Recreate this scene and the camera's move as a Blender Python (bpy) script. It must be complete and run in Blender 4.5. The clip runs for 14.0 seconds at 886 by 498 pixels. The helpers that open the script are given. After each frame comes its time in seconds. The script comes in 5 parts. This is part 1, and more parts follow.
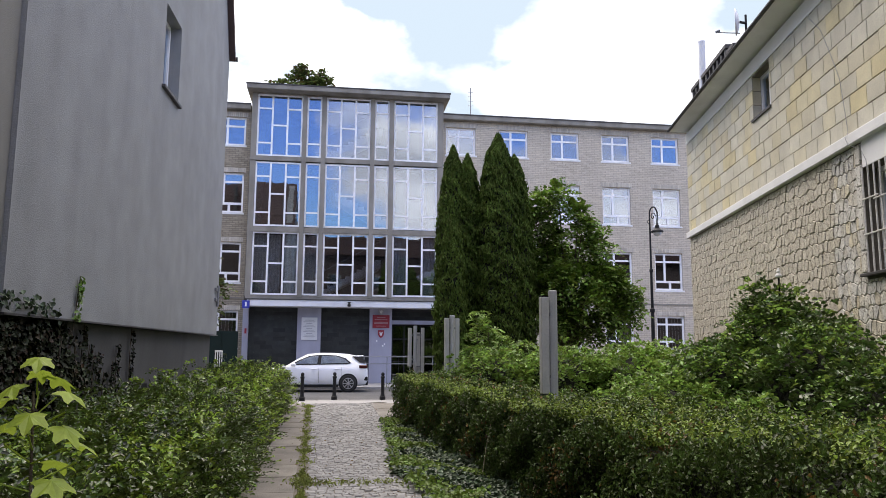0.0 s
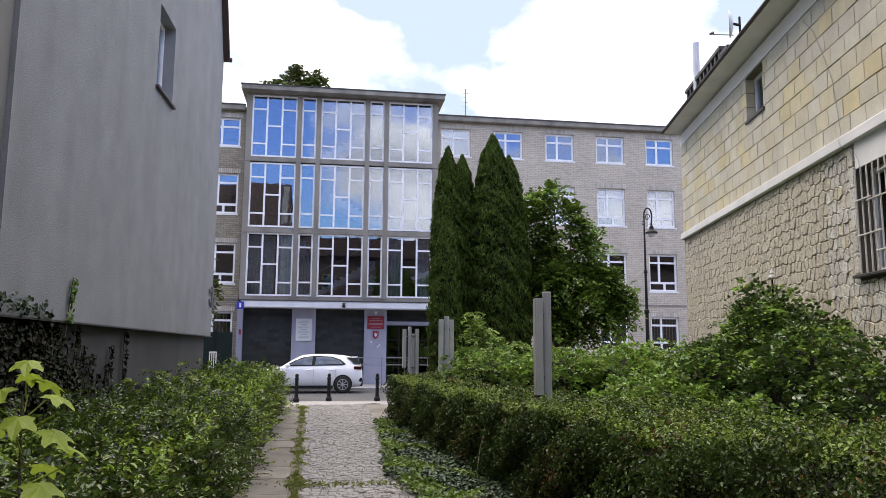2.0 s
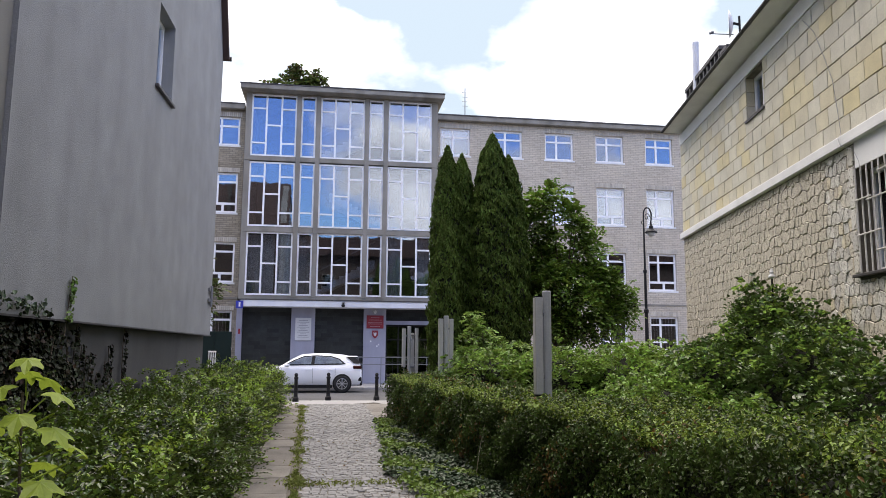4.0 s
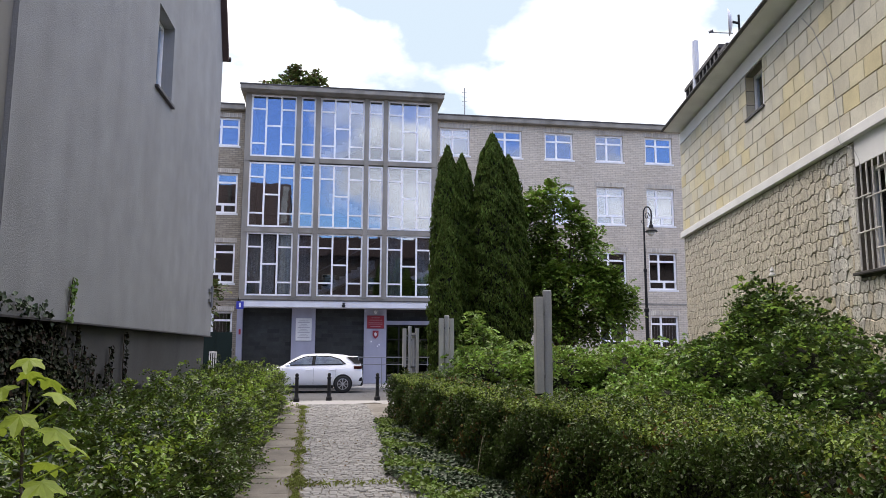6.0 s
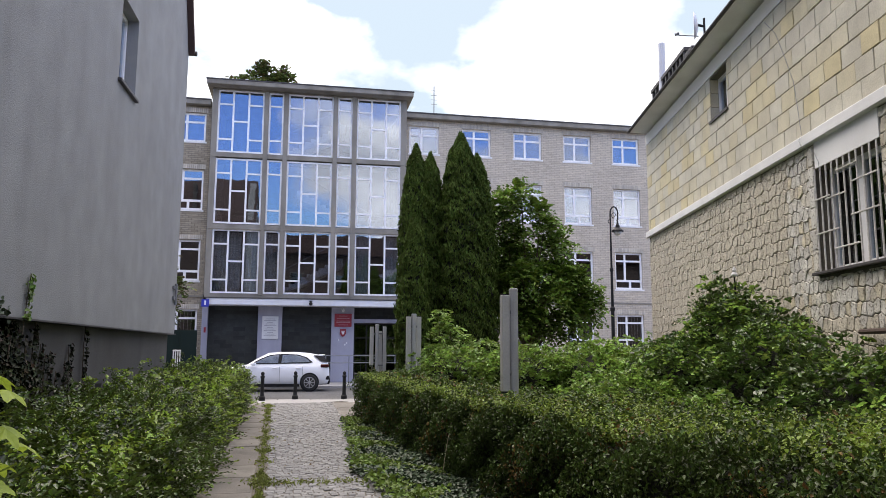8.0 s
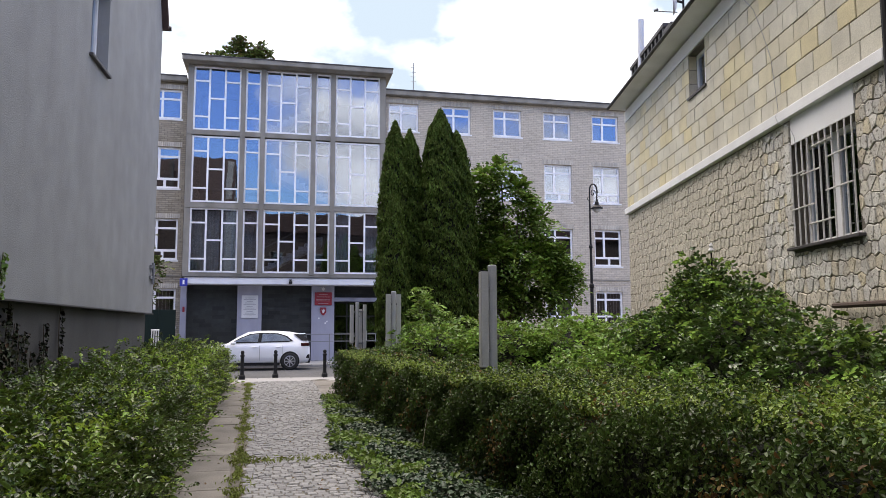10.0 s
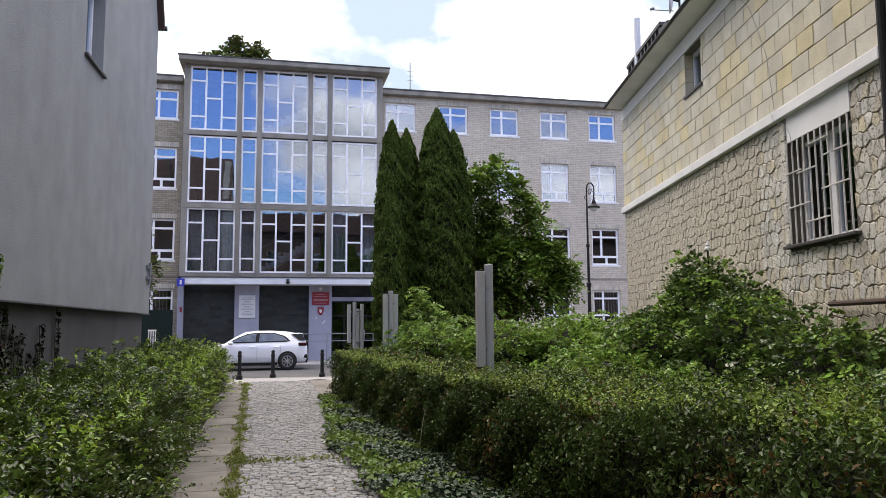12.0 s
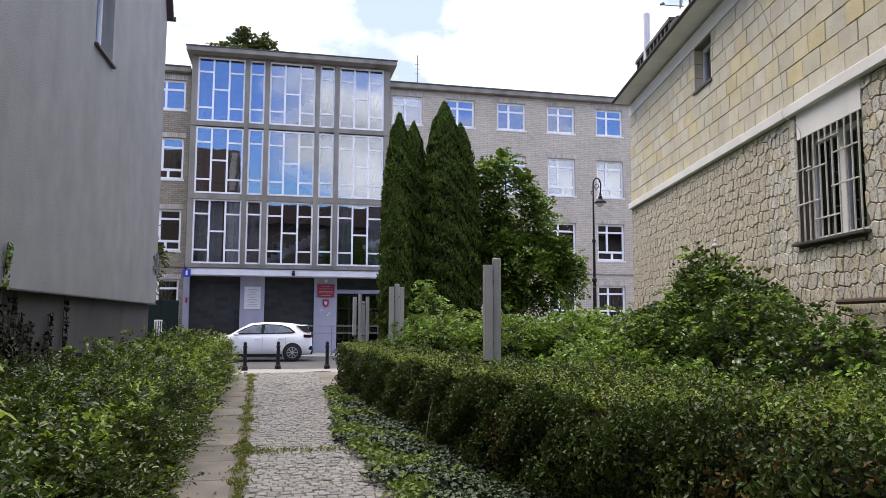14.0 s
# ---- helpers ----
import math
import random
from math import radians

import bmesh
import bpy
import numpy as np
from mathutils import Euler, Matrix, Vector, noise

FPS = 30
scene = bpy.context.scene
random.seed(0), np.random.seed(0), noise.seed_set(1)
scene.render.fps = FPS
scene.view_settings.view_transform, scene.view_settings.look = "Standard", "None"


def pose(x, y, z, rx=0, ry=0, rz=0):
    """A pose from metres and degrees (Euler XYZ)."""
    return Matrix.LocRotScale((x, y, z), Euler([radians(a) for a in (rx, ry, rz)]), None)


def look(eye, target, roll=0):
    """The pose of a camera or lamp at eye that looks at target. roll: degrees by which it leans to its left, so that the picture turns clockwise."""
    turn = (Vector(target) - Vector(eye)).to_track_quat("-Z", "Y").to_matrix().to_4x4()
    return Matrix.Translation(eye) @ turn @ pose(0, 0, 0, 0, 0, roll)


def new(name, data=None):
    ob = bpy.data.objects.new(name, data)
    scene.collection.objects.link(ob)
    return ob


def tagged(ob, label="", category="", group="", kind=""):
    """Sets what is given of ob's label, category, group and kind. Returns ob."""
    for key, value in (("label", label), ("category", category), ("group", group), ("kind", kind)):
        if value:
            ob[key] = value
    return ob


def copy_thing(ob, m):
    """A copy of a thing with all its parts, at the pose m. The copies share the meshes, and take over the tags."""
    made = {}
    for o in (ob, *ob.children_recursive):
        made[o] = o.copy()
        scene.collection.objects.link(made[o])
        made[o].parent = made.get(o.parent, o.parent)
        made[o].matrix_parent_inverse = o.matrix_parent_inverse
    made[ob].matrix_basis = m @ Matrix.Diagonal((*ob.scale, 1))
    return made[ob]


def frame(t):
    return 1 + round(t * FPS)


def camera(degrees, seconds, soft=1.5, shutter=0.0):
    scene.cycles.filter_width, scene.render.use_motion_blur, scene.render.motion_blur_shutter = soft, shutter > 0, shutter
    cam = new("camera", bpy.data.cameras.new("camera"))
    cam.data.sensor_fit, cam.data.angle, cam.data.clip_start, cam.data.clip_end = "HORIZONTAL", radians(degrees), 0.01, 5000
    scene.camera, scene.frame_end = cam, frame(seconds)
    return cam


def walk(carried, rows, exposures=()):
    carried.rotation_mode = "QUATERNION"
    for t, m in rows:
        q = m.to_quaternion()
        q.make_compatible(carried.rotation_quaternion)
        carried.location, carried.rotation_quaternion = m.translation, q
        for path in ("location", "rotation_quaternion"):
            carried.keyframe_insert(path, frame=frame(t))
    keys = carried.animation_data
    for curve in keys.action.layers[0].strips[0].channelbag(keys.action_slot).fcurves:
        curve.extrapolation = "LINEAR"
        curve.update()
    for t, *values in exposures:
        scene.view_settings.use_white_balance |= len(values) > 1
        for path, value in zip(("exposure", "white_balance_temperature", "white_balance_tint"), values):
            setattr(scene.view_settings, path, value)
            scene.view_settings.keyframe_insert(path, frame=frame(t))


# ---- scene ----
cam = camera(61.54, 14.0, soft=0.8)
PATH = [
    (0.0, pose(-0.000, -0.000, 1.550, 97.77, -0.37, -8.22)),
    (0.5, pose(-0.000, -0.002, 1.550, 97.72, -0.26, -8.31)),
    (1.0, pose(0.003, -0.014, 1.551, 97.61, -0.34, -8.42)),
    (1.5, pose(0.016, 0.002, 1.548, 97.80, -0.11, -8.66)),
    (2.0, pose(0.012, 0.001, 1.556, 97.84, -0.35, -8.60)),
    (2.5, pose(0.005, 0.007, 1.549, 97.76, -0.35, -8.62)),
    (3.0, pose(0.006, 0.010, 1.553, 97.71, -0.39, -8.66)),
    (5.5, pose(0.006, 0.010, 1.546, 97.98, -0.33, -8.68)),
    (6.0, pose(0.004, 0.011, 1.547, 97.80, -0.17, -8.62)),
    (6.5, pose(0.010, 0.009, 1.546, 97.94, -0.02, -8.67)),
    (7.0, pose(0.020, 0.016, 1.545, 97.83, 0.13, -9.34)),
    (7.5, pose(0.016, 0.017, 1.547, 97.81, -0.03, -10.17)),
    (8.0, pose(0.027, 0.020, 1.541, 97.70, -0.21, -11.05)),
    (10.5, pose(0.060, 0.038, 1.524, 95.87, 0.30, -12.60)),
    (11.0, pose(0.067, 0.036, 1.527, 95.86, 0.45, -12.49)),
    (11.5, pose(0.069, 0.034, 1.526, 95.93, 0.44, -12.47)),
    (12.0, pose(0.072, 0.040, 1.529, 95.97, 0.42, -12.66)),
    (12.5, pose(0.069, 0.039, 1.527, 96.06, 0.45, -12.67)),
    (13.0, pose(0.051, 0.028, 1.528, 95.98, 0.20, -12.52)),
    (13.5, pose(0.044, 0.045, 1.531, 95.83, -0.02, -12.57)),
    (14.0, pose(0.029, 0.040, 1.524, 95.49, -0.26, -12.37)),
]
walk(cam, PATH, [(0.0, 1.51, 7500, 14), (14.0, 1.51, 7500, 14)])

# ---- world and sun ----
world = bpy.data.worlds.new("sky")
scene.world = world
world.use_nodes = True
wn, wl = world.node_tree.nodes, world.node_tree.links
wn.clear()
sky = wn.new("ShaderNodeTexSky")
sky.sky_type, sky.sun_disc = "NISHITA", False
sky.sun_elevation, sky.sun_rotation = radians(66), radians(-31)
sky.air_density, sky.dust_density, sky.ozone_density = 1.1, 0.15, 5.0
coord = wn.new("ShaderNodeTexCoord")
mapping = wn.new("ShaderNodeMapping")
mapping.inputs["Scale"].default_value = (1.0, 1.0, 1.7)
mapping.inputs["Location"].default_value = (-23.3, -0.47, -34.8)
clouds = wn.new("ShaderNodeTexNoise")
clouds.inputs["Scale"].default_value, clouds.inputs["Detail"].default_value = 4.0, 9.0
clouds.inputs["Roughness"].default_value = 0.5
cover = wn.new("ShaderNodeValToRGB")
cover.color_ramp.elements[0].position, cover.color_ramp.elements[1].position = 0.475, 0.61
blend = wn.new("ShaderNodeMix")
blend.data_type = "RGBA"
dim = wn.new("ShaderNodeMix")
dim.data_type, dim.blend_type = "RGBA", "MULTIPLY"
dim.inputs[0].default_value = 1.0
dim.inputs[7].default_value = (0.085, 0.110, 0.175, 1)
background = wn.new("ShaderNodeBackground")
background.inputs["Strength"].default_value = 1.0
out = wn.new("ShaderNodeOutputWorld")
wl.new(coord.outputs["Generated"], mapping.inputs["Vector"])
wl.new(mapping.outputs["Vector"], clouds.inputs["Vector"])
# extra cloud overhead, out of view, added to whiten the light and soften shadows
overhead = wn.new("ShaderNodeMapRange")
overhead.interpolation_type = "SMOOTHSTEP"
overhead.inputs["From Min"].default_value, overhead.inputs["From Max"].default_value = 0.42, 0.75
overhead.inputs["To Max"].default_value = 0.12
rise = wn.new("ShaderNodeSeparateXYZ")
wl.new(coord.outputs["Generated"], rise.inputs[0])
wl.new(rise.outputs["Z"], overhead.inputs["Value"])
thicker = wn.new("ShaderNodeMath")
wl.new(clouds.outputs["Fac"], thicker.inputs[0])
wl.new(overhead.outputs["Result"], thicker.inputs[1])
wl.new(thicker.outputs[0], cover.inputs["Fac"])
wl.new(sky.outputs["Color"], dim.inputs[6])
even = wn.new("ShaderNodeMix")
even.data_type, even.blend_type = "RGBA", "DARKEN"
even.inputs[0].default_value = 1.0
even.inputs[7].default_value = (0.30, 0.47, 0.88, 1)
wl.new(dim.outputs[2], even.inputs[6])
# pale blue on the sun's side, deep blue behind, both fitted to the view
apart = wn.new("ShaderNodeSeparateXYZ")
wl.new(coord.outputs["Generated"], apart.inputs[0])
side_of = wn.new("ShaderNodeMapRange")
side_of.interpolation_type = "SMOOTHSTEP"
side_of.inputs["From Min"].default_value, side_of.inputs["From Max"].default_value = -0.4, 0.8
wl.new(apart.outputs["Y"], side_of.inputs["Value"])
pale_side = wn.new("ShaderNodeMix")
pale_side.data_type = "RGBA"
pale_side.inputs[7].default_value = (0.232, 0.308, 0.395, 1)
wl.new(side_of.outputs["Result"], pale_side.inputs[0])
wl.new(even.outputs[2], pale_side.inputs[6])
wl.new(pale_side.outputs[2], blend.inputs[6])
wl.new(cover.outputs["Color"], blend.inputs[0])
shade = wn.new("ShaderNodeTexNoise")
shade.inputs["Scale"].default_value, shade.inputs["Detail"].default_value = 6.5, 6.0
body_mix = wn.new("ShaderNodeMix")
body_mix.data_type = "RGBA"
body_range = wn.new("ShaderNodeMapRange")
body_range.inputs["From Min"].default_value, body_range.inputs["From Max"].default_value = 0.36, 0.7
wl.new(mapping.outputs["Vector"], shade.inputs["Vector"])
wl.new(shade.outputs["Fac"], body_range.inputs["Value"])
wl.new(body_range.outputs["Result"], body_mix.inputs[0])
body_mix.inputs[6].default_value, body_mix.inputs[7].default_value = (0.48, 0.53, 0.64, 1), (1.06, 1.13, 1.27, 1)
wl.new(body_mix.outputs[2], blend.inputs[7])
wl.new(blend.outputs[2], background.inputs["Color"])
wl.new(background.outputs["Background"], out.inputs["Surface"])

sun = new("sun", bpy.data.lights.new("sun", "SUN"))
sun.data.energy, sun.data.angle, sun.data.color = 1.35, radians(55), (1.0, 0.965, 0.92)
sun.matrix_world = look((-4.8, 8, 22), (0, 0, 0))


# ---- materials ----
def material(name, color, rough=0.7, metal=0.0, vary=0.18, scale=3.0, bump=0.15, fine=60.0, island=0.0, single=0.0, stain=0.0, spec=0.5, through_light=0.0, second=None, pits=0.0):
    """A surface with two scales of variation; island and single vary the colour from leaf to leaf and from piece to piece."""
    m = bpy.data.materials.new(name)
    m.use_nodes = True
    n, l = m.node_tree.nodes, m.node_tree.links
    p = n["Principled BSDF"]
    p.inputs["Roughness"].default_value, p.inputs["Metallic"].default_value = rough, metal
    p.inputs["Specular IOR Level"].default_value = spec
    geo = n.new("ShaderNodeNewGeometry")
    big, small = n.new("ShaderNodeTexNoise"), n.new("ShaderNodeTexNoise")
    big.inputs["Scale"].default_value, big.inputs["Detail"].default_value = scale, 5.0
    small.inputs["Scale"].default_value, small.inputs["Detail"].default_value = fine, 3.0
    l.new(geo.outputs["Position"], big.inputs["Vector"])
    l.new(geo.outputs["Position"], small.inputs["Vector"])
    add = n.new("ShaderNodeMath")
    add.operation = "ADD"
    l.new(big.outputs["Fac"], add.inputs[0])
    l.new(small.outputs["Fac"], add.inputs[1])
    ramp = n.new("ShaderNodeMapRange")
    ramp.inputs["From Min"].default_value, ramp.inputs["From Max"].default_value = 0.7, 1.3
    ramp.inputs["To Min"].default_value, ramp.inputs["To Max"].default_value = 1 - vary, 1 + vary
    l.new(add.outputs[0], ramp.inputs["Value"])
    hsv = n.new("ShaderNodeHueSaturation")
    hsv.inputs["Color"].default_value = (*color, 1)
    last = ramp.outputs["Result"]
    for amount, source in ((island, geo.outputs["Random Per Island"]), (single, None)):
        if amount:
            if source is None:
                source = n.new("ShaderNodeObjectInfo").outputs["Random"]
            r = n.new("ShaderNodeMapRange")
            r.inputs["To Min"].default_value, r.inputs["To Max"].default_value = 1 - amount, 1 + amount
            l.new(source, r.inputs["Value"])
            t = n.new("ShaderNodeMath")
            t.operation = "MULTIPLY"
            l.new(last, t.inputs[0])
            l.new(r.outputs["Result"], t.inputs[1])
            last = t.outputs[0]
            h = n.new("ShaderNodeMapRange")
            h.inputs["To Min"].default_value, h.inputs["To Max"].default_value = 0.5 - 0.045 * amount, 0.5 + 0.03 * amount
            l.new(source, h.inputs["Value"])
            l.new(h.outputs["Result"], hsv.inputs["Hue"])
    if second:
        pick = n.new("ShaderNodeMix")
        pick.data_type = "RGBA"
        pick.inputs[6].default_value, pick.inputs[7].default_value = (*color, 1), (*second, 1)
        curve = n.new("ShaderNodeMath")
        curve.operation = "FRACT"
        spread = n.new("ShaderNodeMath")
        spread.operation = "MULTIPLY"
        spread.inputs[1].default_value = 7.31
        l.new(geo.outputs["Random Per Island"] if island else n.new("ShaderNodeObjectInfo").outputs["Random"], spread.inputs[0])
        l.new(spread.outputs[0], curve.inputs[0])
        sharp = n.new("ShaderNodeMath")
        sharp.operation = "POWER"
        sharp.inputs[1].default_value = 3.0
        l.new(curve.outputs[0], sharp.inputs[0])
        l.new(sharp.outputs[0], pick.inputs[0])
        l.new(pick.outputs[2], hsv.inputs["Color"])
    l.new(last, hsv.inputs["Value"])
    result = hsv.outputs["Color"]
    if stain:
        streak = n.new("ShaderNodeTexNoise")
        sm = n.new("ShaderNodeMapping")
        sm.inputs["Scale"].default_value = (1.5, 1.3, 0.30)
        streak.inputs["Scale"].default_value, streak.inputs["Detail"].default_value = 1.0, 6.0
        l.new(geo.outputs["Position"], sm.inputs["Vector"])
        l.new(sm.outputs["Vector"], streak.inputs["Vector"])
        sr = n.new("ShaderNodeMapRange")
        sr.inputs["From Min"].default_value, sr.inputs["From Max"].default_value = 0.42, 0.68
        sr.inputs["To Max"].default_value = stain
        l.new(streak.outputs["Fac"], sr.inputs["Value"])
        mix = n.new("ShaderNodeMix")
        mix.data_type, mix.blend_type = "RGBA", "MULTIPLY"
        mix.inputs[7].default_value = (0.5, 0.48, 0.45, 1)
        l.new(sr.outputs["Result"], mix.inputs[0])
        l.new(result, mix.inputs[6])
        result = mix.outputs[2]
    if pits:
        # Darkens noise-shaped spots to draw pits; they have no depth.
        hole = n.new("ShaderNodeTexNoise")
        hole.inputs["Scale"].default_value, hole.inputs["Detail"].default_value = 26.0, 4.0
        l.new(geo.outputs["Position"], hole.inputs["Vector"])
        hr = n.new("ShaderNodeMapRange")
        hr.inputs["From Min"].default_value, hr.inputs["From Max"].default_value = 0.57, 0.65
        hr.inputs["To Max"].default_value = pits
        l.new(hole.outputs["Fac"], hr.inputs["Value"])
        spot_mix = n.new("ShaderNodeMix")
        spot_mix.data_type = "RGBA"
        spot_mix.inputs[7].default_value = (0.13, 0.115, 0.09, 1)
        l.new(hr.outputs["Result"], spot_mix.inputs[0])
        l.new(result, spot_mix.inputs[6])
        result = spot_mix.outputs[2]
    l.new(result, p.inputs["Base Color"])
    if bump:
        b = n.new("ShaderNodeBump")
        b.inputs["Strength"].default_value, b.inputs["Distance"].default_value = bump, 0.02
        l.new(small.outputs["Fac"], b.inputs["Height"])
        l.new(b.outputs["Normal"], p.inputs["Normal"])
    if through_light:
        tr = n.new("ShaderNodeBsdfTranslucent")
        l.new(result, tr.inputs["Color"])
        ms = n.new("ShaderNodeMixShader")
        ms.inputs[0].default_value = through_light
        l.new(p.outputs[0], ms.inputs[1])
        l.new(tr.outputs[0], ms.inputs[2])
        l.new(ms.outputs[0], n["Material Output"].inputs["Surface"])
    return m


def brick_material(name, color, other, joint, length, height):
    """Grey facing brick in running bond on upright walls that face along y or x."""
    m = material(name, color, 0.9, vary=0.3, scale=0.7, fine=9, stain=0.25)
    n, l = m.node_tree.nodes, m.node_tree.links
    p = n["Principled BSDF"]
    geo = n.new("ShaderNodeNewGeometry")
    sep, com, sm = n.new("ShaderNodeSeparateXYZ"), n.new("ShaderNodeCombineXYZ"), n.new("ShaderNodeMath")
    l.new(geo.outputs["Position"], sep.inputs[0])
    l.new(sep.outputs["X"], sm.inputs[0])
    l.new(sep.outputs["Y"], sm.inputs[1])
    l.new(sm.outputs[0], com.inputs["X"])
    l.new(sep.outputs["Z"], com.inputs["Y"])
    tex = n.new("ShaderNodeTexBrick")
    tex.inputs["Scale"].default_value = 1.0
    tex.inputs["Brick Width"].default_value, tex.inputs["Row Height"].default_value = length, height
    tex.inputs["Mortar Size"].default_value, tex.inputs["Mortar Smooth"].default_value = 0.011, 0.2
    tex.inputs["Color1"].default_value, tex.inputs["Color2"].default_value = (*color, 1), (*other, 1)
    tex.inputs["Mortar"].default_value = (*joint, 1)
    l.new(com.outputs[0], tex.inputs["Vector"])
    old = p.inputs["Base Color"].links[0].from_socket
    mix = n.new("ShaderNodeMix")
    mix.data_type = "RGBA"
    mix.inputs[0].default_value = 0.68
    l.new(old, mix.inputs[6])
    l.new(tex.outputs["Color"], mix.inputs[7])
    l.new(mix.outputs[2], p.inputs["Base Color"])
    b = n.new("ShaderNodeBump")
    b.inputs["Strength"].default_value, b.inputs["Distance"].default_value, b.invert = 0.6, 0.01, True
    l.new(tex.outputs["Fac"], b.inputs["Height"])
    l.new(b.outputs["Normal"], p.inputs["Normal"])
    return m


def glass_material(name, tint, mirror):
    m = bpy.data.materials.new(name)
    m.use_nodes = True
    n, l = m.node_tree.nodes, m.node_tree.links
    n.remove(n["Principled BSDF"])
    clear, gloss = n.new("ShaderNodeBsdfTransparent"), n.new("ShaderNodeBsdfGlossy")
    clear.inputs["Color"].default_value = (*tint, 1)
    gloss.inputs["Roughness"].default_value = 0.015
    gloss.inputs["Color"].default_value = (0.86, 0.93, 1.0, 1)
    fres, add, ms = n.new("ShaderNodeFresnel"), n.new("ShaderNodeMath"), n.new("ShaderNodeMixShader")
    fres.inputs["IOR"].default_value = 1.5
    add.inputs[1].default_value = mirror
    add.use_clamp = True
    bump, wave, geo = n.new("ShaderNodeBump"), n.new("ShaderNodeTexNoise"), n.new("ShaderNodeNewGeometry")
    wave.inputs["Scale"].default_value = 0.9
    bump.inputs["Strength"].default_value, bump.inputs["Distance"].default_value = 0.08, 0.05
    l.new(geo.outputs["Position"], wave.inputs["Vector"])
    l.new(wave.outputs["Fac"], bump.inputs["Height"])
    l.new(bump.outputs["Normal"], gloss.inputs["Normal"])
    l.new(fres.outputs[0], add.inputs[0])
    l.new(add.outputs[0], ms.inputs[0])
    l.new(clear.outputs[0], ms.inputs[1])
    l.new(gloss.outputs[0], ms.inputs[2])
    l.new(ms.outputs[0], n["Material Output"].inputs["Surface"])
    return m


PLASTER = material("grey_plaster", (0.262, 0.265, 0.268), 0.9, vary=0.14, scale=1.8, bump=0.4, fine=70, stain=0.22)
PLASTER_OLD = material("old_brown_plaster", (0.22, 0.21, 0.19), 0.9, vary=0.12, scale=0.9, bump=0.3, fine=90, stain=0.5)
PLINTH = material("dark_grey_plinth", (0.085, 0.082, 0.08), 0.9, vary=0.15, scale=1.2, bump=0.3, fine=80, stain=0.5)
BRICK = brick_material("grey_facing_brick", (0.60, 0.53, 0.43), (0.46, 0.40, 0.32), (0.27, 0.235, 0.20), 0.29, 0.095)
# browner and darker brick for the left wing
BRICK_BROWN = brick_material("dark_brown_facing_brick", (0.36, 0.31, 0.235), (0.22, 0.185, 0.135), (0.10, 0.085, 0.07), 0.29, 0.095)
LINTEL = material("grey_soldier_brick", (0.50, 0.455, 0.385), 0.9, vary=0.2, scale=3, fine=35, single=0.15)
BRICK_DARK = brick_material("dark_stone_tile", (0.028, 0.03, 0.032), (0.05, 0.05, 0.052), (0.014, 0.014, 0.014), 0.9, 0.2)
CONCRETE = material("weathered_concrete", (0.27, 0.25, 0.215), 0.9, vary=0.15, scale=1.5, stain=0.6)
CONCRETE_DARK = material("dark_concrete_roof_edge", (0.24, 0.225, 0.205), 0.9, vary=0.15, scale=1.5, stain=0.5)
RENDER_LILAC = material("lilac_grey_render", (0.34, 0.345, 0.42), 0.85, vary=0.08, scale=1.5, stain=0.3)
WHITE = material("white_paint", (0.78, 0.78, 0.78), 0.6, vary=0.06, scale=2, bump=0.05, stain=0.2)
WHITE_FASCIA = material("white_fascia_metal", (0.74, 0.75, 0.78), 0.5, vary=0.05, scale=2, bump=0.03, stain=0.2)
PVC = material("white_window_frame", (0.88, 0.88, 0.89), 0.4, vary=0.04, scale=2, bump=0.0)
GLASS = glass_material("window_glass", (0.68, 0.72, 0.78), 0.155)
GLASS_DARK = glass_material("old_window_glass", (0.5, 0.53, 0.54), 0.12)
CAR_GLASS = glass_material("car_glass", (0.86, 0.88, 0.89), 0.0)
# Pale panel behind the car panes, standing in for reflection and see-through light.
CAR_BACKING = material("grey_car_pane_backing", (0.50, 0.50, 0.50), 0.9, vary=0.5, scale=3.0, bump=0)
# Low albedo puts the dimness of unlit rooms into the colour.
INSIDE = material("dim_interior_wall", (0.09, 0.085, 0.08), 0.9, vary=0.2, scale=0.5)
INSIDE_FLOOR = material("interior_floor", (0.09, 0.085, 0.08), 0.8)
STAIR = material("terrazzo_stair", (0.8, 0.79, 0.76), 0.7)
BLIND = material("grey_window_blind", (0.17, 0.165, 0.17), 0.95, vary=0.15, scale=4)
CURTAIN = material("pale_curtain", (0.62, 0.64, 0.60), 0.95, vary=0.25, scale=6)
BLOCK = material("yellow_sandstone_block", (0.575, 0.548, 0.455), 0.92, vary=0.13, scale=3.5, bump=0.2, fine=45, single=0.07, stain=0.15, second=(0.61, 0.535, 0.335))
BLOCK_JOINT = material("dark_block_joint", (0.16, 0.14, 0.11), 0.95)
RUBBLE = material("pitted_limestone_rubble", (0.54, 0.525, 0.482), 0.95, vary=0.22, scale=9, bump=0.5, fine=38, single=0.14, stain=0.1, second=(0.53, 0.47, 0.345), pits=0.8)
MORTAR = material("recessed_grey_mortar", (0.13, 0.115, 0.095), 0.95, vary=0.25, scale=8)
ROOF_DARK = material("dark_roof_sheet", (0.05, 0.045, 0.045), 0.6, vary=0.2)
ROOF_TILE = material("brown_roof_tile", (0.06, 0.034, 0.03), 0.8, vary=0.2)
# Brighter than white_paint to make up for the shade under the eaves.
FRIEZE = material("brightened_white_frieze_paint", (0.86, 0.86, 0.86), 0.6, vary=0.04, scale=2, bump=0.05, stain=0.1)
SOFFIT = material("pale_soffit_paint", (0.80, 0.80, 0.79), 0.8, vary=0.08, scale=1.5, stain=0.2)
